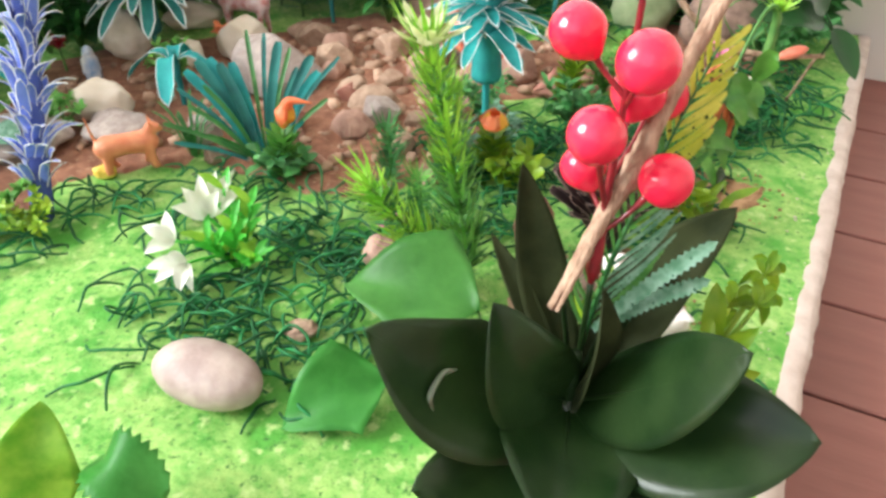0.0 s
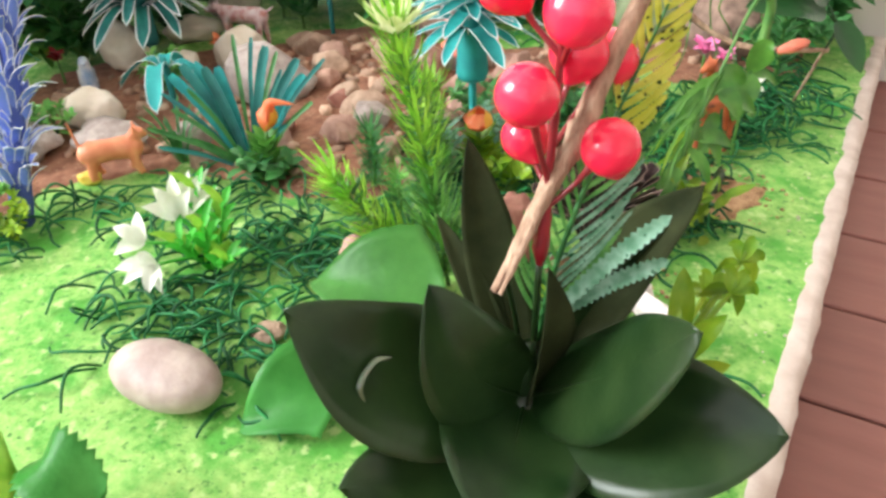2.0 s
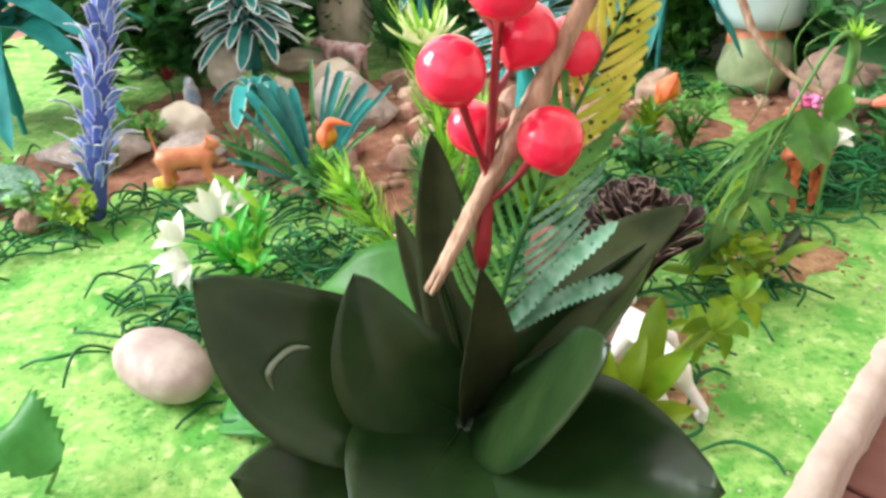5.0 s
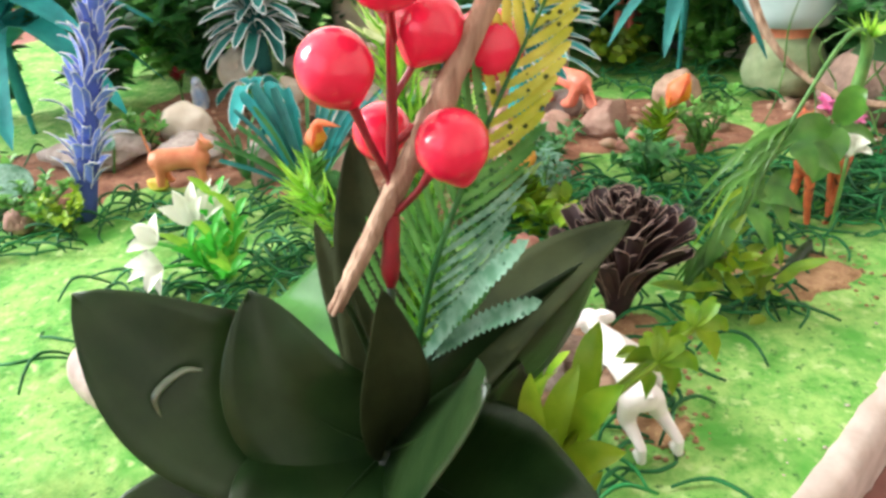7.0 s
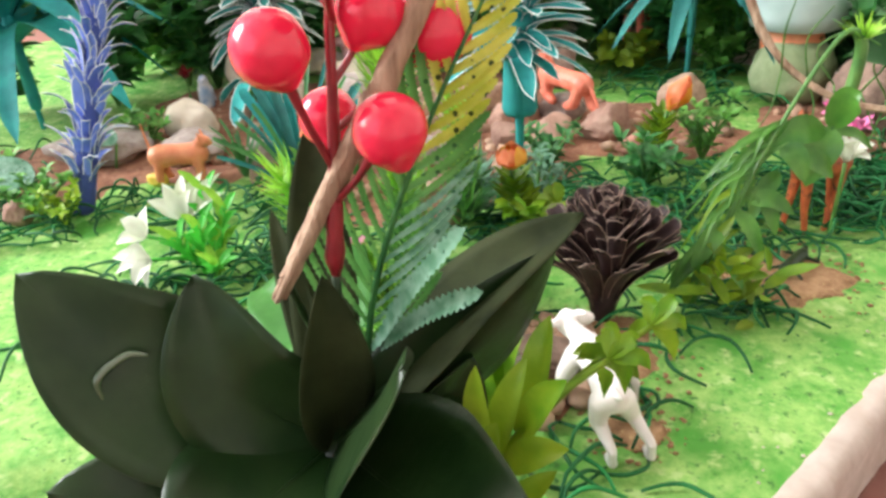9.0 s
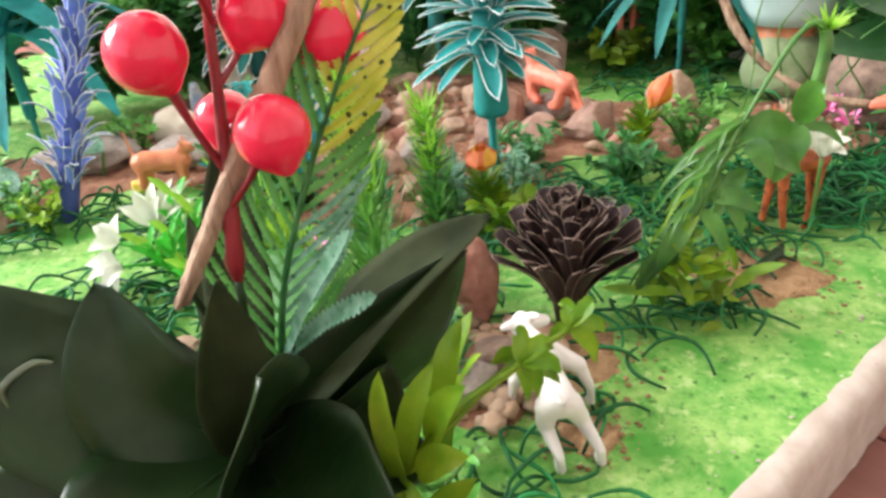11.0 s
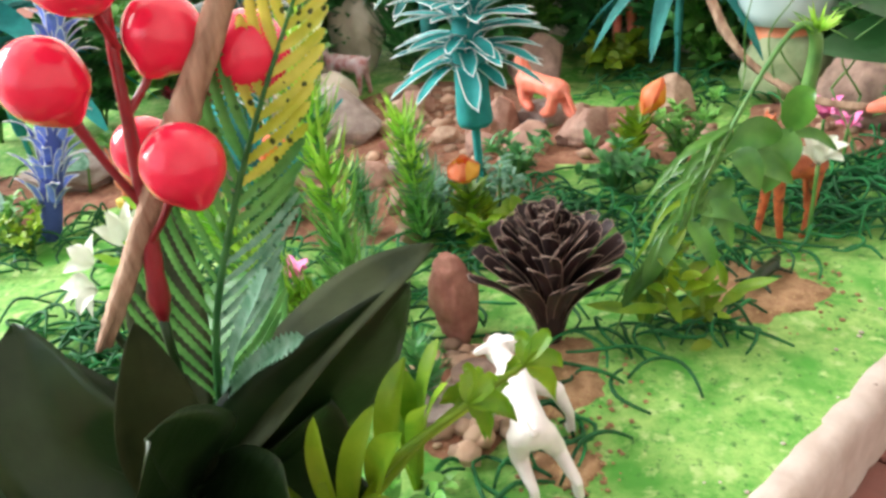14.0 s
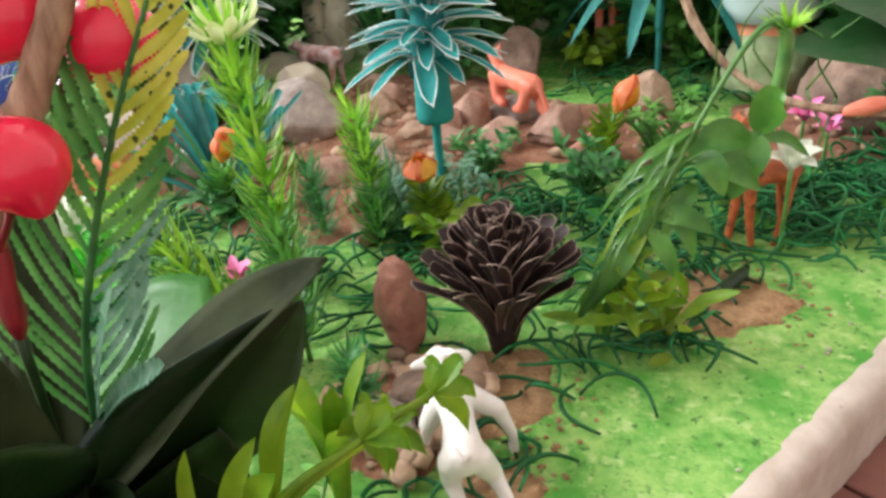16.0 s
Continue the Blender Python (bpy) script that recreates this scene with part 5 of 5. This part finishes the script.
def beast(L, leg, girth, neck=(0.25, 0.25), head=0.30, tail=(-0.3, 0.1), thin=0.09, ears=True, stride=0.08):
    """Bones of a four-legged animal that faces +x; L: its body's length."""
    h = leg + girth
    out = [((-L / 2, 0, h), (0, 0, h + girth * 0.08), girth, girth * 0.86), ((0, 0, h + girth * 0.08), (L / 2, 0, h), girth * 0.86, girth * 0.98)]
    n1 = (L / 2 + neck[0] * L, 0, h + neck[1] * L)
    out.append(((L / 2 - girth * 0.2, 0, h + girth * 0.2), n1, girth * 0.68, girth * 0.46))
    m1 = (n1[0] + head * L, 0, n1[2] - head * L * 0.25)
    out.append((n1, (n1[0] + head * L * 0.35, 0, n1[2]), girth * 0.58, girth * 0.5))
    out.append(((n1[0] + head * L * 0.3, 0, n1[2] - girth * 0.1), m1, girth * 0.42, girth * 0.26))
    if ears:
        for s in (-1, 1):
            out.append(((n1[0], s * girth * 0.35, n1[2] + girth * 0.3), (n1[0] - girth * 0.15, s * girth * 0.5, n1[2] + girth * 0.85), girth * 0.2, girth * 0.08))
    t0 = (-L / 2 - girth * 0.6, 0, h + girth * 0.4)
    out.append((t0, (t0[0] + tail[0] * L * 0.6, 0, t0[2] + tail[1] * L), L * 0.045, L * 0.04))
    out.append(((t0[0] + tail[0] * L * 0.6, 0, t0[2] + tail[1] * L), (t0[0] + tail[0] * L, 0, t0[2] + tail[1] * L * 1.9), L * 0.04, L * 0.03))
    for x, k in ((-L / 2, 1), (L / 2, -1)):
        for s in (-1, 1):
            kn = (x + s * k * stride * L * 0.5 - 0.02 * L * k, s * girth * 0.55, leg * 0.5)
            ft = (x + s * k * stride * L, s * girth * 0.58, thin * L * 0.7)
            out += [((x, s * girth * 0.5, h - girth * 0.2), kn, girth * 0.48, L * thin), (kn, ft, L * thin, L * thin * 0.85), (ft, (ft[0] + L * 0.07, ft[1], L * thin * 0.62), L * thin * 0.75, L * thin * 0.6)]
    return out


toy("toy_cat", beast(0.024, 0.0095, 0.0078, (0.20, 0.34), 0.20, (-0.10, 0.42), 0.115), M_ORANGE, (-0.199, 0.412, 0.0025), 22, "orange plastic toy cat standing on the soil", 0.0007)
toy("toy_tiger", beast(0.036, 0.011, 0.0078, (0.10, 0.36), 0.16, (-0.30, -0.22), 0.115, True, 0.26), M_CORAL, (0.022, 0.556, 0.0170), 142, "coral orange plastic toy tiger on the stones")
toy("toy_wolf", beast(0.032, 0.018, 0.0078, (0.30, 0.15), 0.30, (-0.3, 0.1), 0.07), M_WOLF, (-0.172, 0.640, 0.001), 165, "brown and white plastic toy wolf on the soil")
toy("toy_foal", beast(0.020, 0.030, 0.0066, (0.30, 1.25), 0.40, (-0.12, -0.3), 0.10, True, 0.20), M_TIGER, (0.175, 0.432, 0.0005), 215, "rust-orange plastic toy animal with dark marks, standing behind the vine")
toy("toy_giraffe", beast(0.040, 0.058, 0.0095, (0.22, 1.3), 0.26, (-0.12, -0.4), 0.085, True, 0.12), M_CORAL, (0.050, 0.752, 0.0005), 262, "tall orange plastic toy giraffe near the wall", 0.001)
toy("toy_bird", [((0, 0, 0.004), (0, 0, 0.016), 0.0062, 0.0058), ((0, 0, 0.016), (0.001, 0, 0.025), 0.0052, 0.0042), ((0.002, 0, 0.025), (0.008, 0, 0.0245), 0.002, 0.0007), ((-0.003, 0.004, 0.017), (-0.005, 0.006, 0.006), 0.0025, 0.0012),
                 ((-0.003, -0.004, 0.017), (-0.005, -0.006, 0.006), 0.0025, 0.0012)], M_BIRD, (-0.272, 0.545, 0.0005), -60, "small blue and white plastic toy bird", 0.0007)
toy("toy_lizard", [((-0.010, 0, 0.003), (0.008, 0, 0.003), 0.0032, 0.003), ((0.008, 0, 0.003), (0.014, 0.001, 0.0035), 0.0026, 0.0016), ((-0.010, 0, 0.003), (-0.024, 0.004, 0.0015), 0.002, 0.0007),
                   ((0.006, 0.002, 0.003), (0.009, 0.008, 0.001), 0.0011, 0.0009), ((0.006, -0.002, 0.003), (0.009, -0.008, 0.001), 0.0011, 0.0009), ((-0.008, 0.002, 0.003), (-0.011, 0.008, 0.001), 0.0011, 0.0009),
                   ((-0.008, -0.002, 0.003), (-0.011, -0.008, 0.001), 0.0011, 0.0009)], M_DARKLEAF, (0.166, 0.389, 0.0022), 65, "tiny dark green plastic toy lizard on the sand", 0.0006)
# the white toy stands with its back to the near edge and turns its head
WHITE = [((0.003, 0.0025, 0.0265), (0.016, 0.0020, 0.0262), 0.0064, 0.0050), ((0.016, 0.0020, 0.0262), (0.030, 0.0020, 0.0268), 0.0050, 0.0062), ((0.031, 0.0025, 0.0285), (0.041, 0.0050, 0.0285), 0.0044, 0.0034),
         ((0.042, 0.0055, 0.0290), (0.046, 0.0045, 0.0290), 0.0044, 0.0042), ((0.046, 0.0025, 0.0280), (0.048, -0.0045, 0.0265), 0.0036, 0.0026), ((0.042, 0.0085, 0.0315), (0.040, 0.0130, 0.0315), 0.0020, 0.0014), ((0.043, 0.0015, 0.0330), (0.040, -0.0005, 0.0345), 0.0018, 0.0012),
         ((-0.003, 0.0025, 0.031), (-0.007, 0.0035, 0.034), 0.0014, 0.0011), ((-0.007, 0.0035, 0.034), (-0.004, 0.0055, 0.037), 0.0011, 0.0008)]
# hind left, hind right, front left, front right: hip, knee, hock, foot
for hip, knee, hock, foot in (((0.003, 0.0060, 0.0245), (0.004, 0.0068, 0.0160), (-0.0045, 0.0042, 0.0085), (-0.0035, 0.0035, 0.0022)), ((0.003, -0.0012, 0.0245), (0.005, -0.0058, 0.0155), (-0.0040, -0.0098, 0.0085), (-0.0030, -0.0105, 0.0022)),
                              ((0.030, 0.0060, 0.0240), (0.029, 0.0110, 0.0165), (0.032, 0.0120, 0.0085), (0.033, 0.0125, 0.0020)), ((0.030, -0.0015, 0.0255), (0.027, -0.0115, 0.0200), (0.025, -0.0155, 0.0105), (0.0265, -0.0160, 0.0022))):
    WHITE += [(hip, knee, 0.0046, 0.0032), (knee, hock, 0.0029, 0.0018), (hock, foot, 0.0017, 0.0017), (foot, (foot[0] + 0.0042, foot[1], 0.0019), 0.0020, 0.0017)]
toy("toy_dog", WHITE, M_WHITEPL, (0.1040, 0.2425, 0.0003), 118.6, "white plastic toy dog seen from behind on the green board", 0.0007)


def pink_flower(c, r, label, n=9, mat=M_PINK):
    root = thing("pink_flower", (c[0], c[1], 0), label, "plastic flower")
    bm = bmesh.new()
    tube(bm, [(0, 0, -0.001), (0, 0, c[2] * 0.5), (0, 0, c[2])], [0.0012, 0.001, 0.001], 6, 6)
    part("stem", bm, M_STEMG, root)
    for k in range(n):
        w = k * 2.4
        o = Vector((math.cos(w), math.sin(w), 0.9 + 0.5 * math.sin(k))) * r * 0.8
        bm = bmesh.new()
        b = Vector((0, 0, c[2]))
        leaf(bm, [b, b + o * 0.5 + Vector((0, 0, r * 0.2)), b + o], (0, -0.3, 1), r * 0.5, oval, 0.4, 6, 2)
        part("petal", bm, mat, root)


pink_flower((-0.029, 0.317, 0.022), 0.009, "small bright pink plastic flower beside a peach stone")
pink_flower((0.193, 0.540, 0.022), 0.012, "pink plastic blossom beside the dark stone", 14)
pink_flower((0.205, 0.530, 0.020), 0.009, "small pink plastic blossom")
pink_flower((0.184, 0.425, 0.042), 0.014, "white bell-shaped plastic flower behind the vine", 8, M_WHITEP)
pink_flower((-0.187, 0.612, 0.008), 0.012, "small red plastic flower on the soil", 8, M_BUD)
pink_flower((-0.300, 0.560, 0.020), 0.010, "small red plastic flower under the shrubs", 8, M_REDSTEM)
stone("stone", (-0.214, 0.405), 0.006, (1.2, 0.8, 0.8), M_YELLOW, "small yellow lump at the toy cat's feet", 0, 0.2, 70.0)


# ---- pale dome on the mossy stone ----
def dome():
    root = thing("dome_hut", (0.170, 0.650, 0.041), "pale aqua plastic dome with an orange band, on the mossy stone", "toy hut")
    bm = bmesh.new()
    prof = [(0.020, 0.012), (0.031, 0.014), (0.034, 0.024), (0.034, 0.045), (0.031, 0.065), (0.023, 0.082), (0.012, 0.092), (0.001, 0.095)]
    rings = [[bm.verts.new((r * math.cos(6.2832 * i / 28), r * math.sin(6.2832 * i / 28), z)) for i in range(28)] for r, z in prof]
    for a, b in zip(rings, rings[1:]):
        for i in range(28):
            bm.faces.new((a[i], a[(i + 1) % 28], b[(i + 1) % 28], b[i]))
    part("shell", bm, M_DOME, root)
    bm = bmesh.new()
    tube(bm, [(0, 0, -0.010), (0, 0, 0.002), (0, 0, 0.0135)], [0.021, 0.022, 0.019], 24, 6)
    part("band", bm, M_ORANGE, root, "orange base band")


dome()

# ---- shrubs along the wall ----
SHRUBS = [(-0.44, 0.50), (-0.43, 0.68), (-0.38, 0.70), (-0.36, 0.54), (-0.30, 0.60), (-0.13, 0.68), (-0.05, 0.66), (-0.33, 0.78), (-0.24, 0.78), (-0.10, 0.80), (0.02, 0.74), (-0.40, 0.62), (-0.345, 0.66), (-0.29, 0.655), (-0.33, 0.60), (-0.245, 0.66), (-0.21, 0.71), (-0.155, 0.71), (-0.13, 0.74), (-0.08, 0.74), (-0.03, 0.73), (0.00, 0.80), (0.05, 0.81),
          (-0.27, 0.72), (0.10, 0.77), (0.135, 0.72), (0.15, 0.77), (0.205, 0.70), (0.24, 0.675), (0.265, 0.64), (0.29, 0.60), (-0.19, 0.80), (-0.06, 0.86)]
for i, (x, y) in enumerate(SHRUBS):
    d = Vector((x, y, 0)) - EDGE
    if d.dot(AX_B) > 0.445:
        x, y = (Vector((x, y, 0)) - AX_B * (d.dot(AX_B) - 0.44)).xy
    mat, word = ((M_NEEDLED, "dark green"), (M_NEEDLED, "deep green"), (M_NEEDLEM, "mid green"))[i % 3]
    if i % 4 == 1:
        needle_sprig("tall_needle_plant", (x, y), (x + rnd(-.01, .01), y - 0.01, rnd(0.13, 0.19)), f"tall {word} plastic needle plant in front of the wall", (M_NEEDLED, mat), 11, 0.04, 9, 0.8, None, 0.004)
    else:
        leafy_bush("shrub", (x, y), rnd(0.040, 0.055), rnd(0.10, 0.17) if x < 0.17 else rnd(0.08, 0.12), 420, mat, f"bushy {word} plastic shrub in front of the wall", 0.026, 0.010, branches=11)
leafy_bush("shrub", (0.255, 0.565), 0.035, 0.055, 260, M_NEEDLED, "low dark green shrub at the board's edge", 0.02, 0.005, branches=9)
leafy_bush("shrub", (0.120, 0.700), 0.035, 0.05, 200, M_NEEDLEM, "low mid green shrub near the wall", 0.014, 0.007, branches=9)
leafy_bush("shrub", (0.045, 0.705), 0.035, 0.03, 160, M_LIME, "low light green leaves near the wall", 0.014, 0.009, branches=9)
bud_plant((0.240, 0.520), (0.232, 0.510, 0.085), "orange bud on a tall leafy stem at the board's edge", 0.005, 0.018, (0.2, -0.2, 1), M_NEEDLED)


# ---- floor planks ----
def planks():
    floor = bpy.data.objects["floor"]
    bm = bmesh.new()
    block(bm, -0.45, 0.45, -0.0372, 0.0372, -0.003, 0.0)
    bmesh.ops.bevel(bm, geom=bm.edges[:], offset=0.0008, segments=1, affect="EDGES")
    bmesh.ops.transform(bm, matrix=TURNED.inverted(), verts=bm.verts)
    me = bpy.data.meshes.new("plank")
    bm.to_mesh(me)
    bm.free()
    me.materials.append(M_PLANK)
    for j in range(-8, 6):
        for i in range(-1, 3):
            a = i * 0.904 - 0.45 + (j % 3) * 0.3
            if a + 0.45 > 1.9 or a - 0.45 < -2.2:
                continue
            share("plank", me, floor, TURNED @ pose(a, 0.02 + j * 0.0765, FLOOR_Z, 0, 0, 0))


planks()
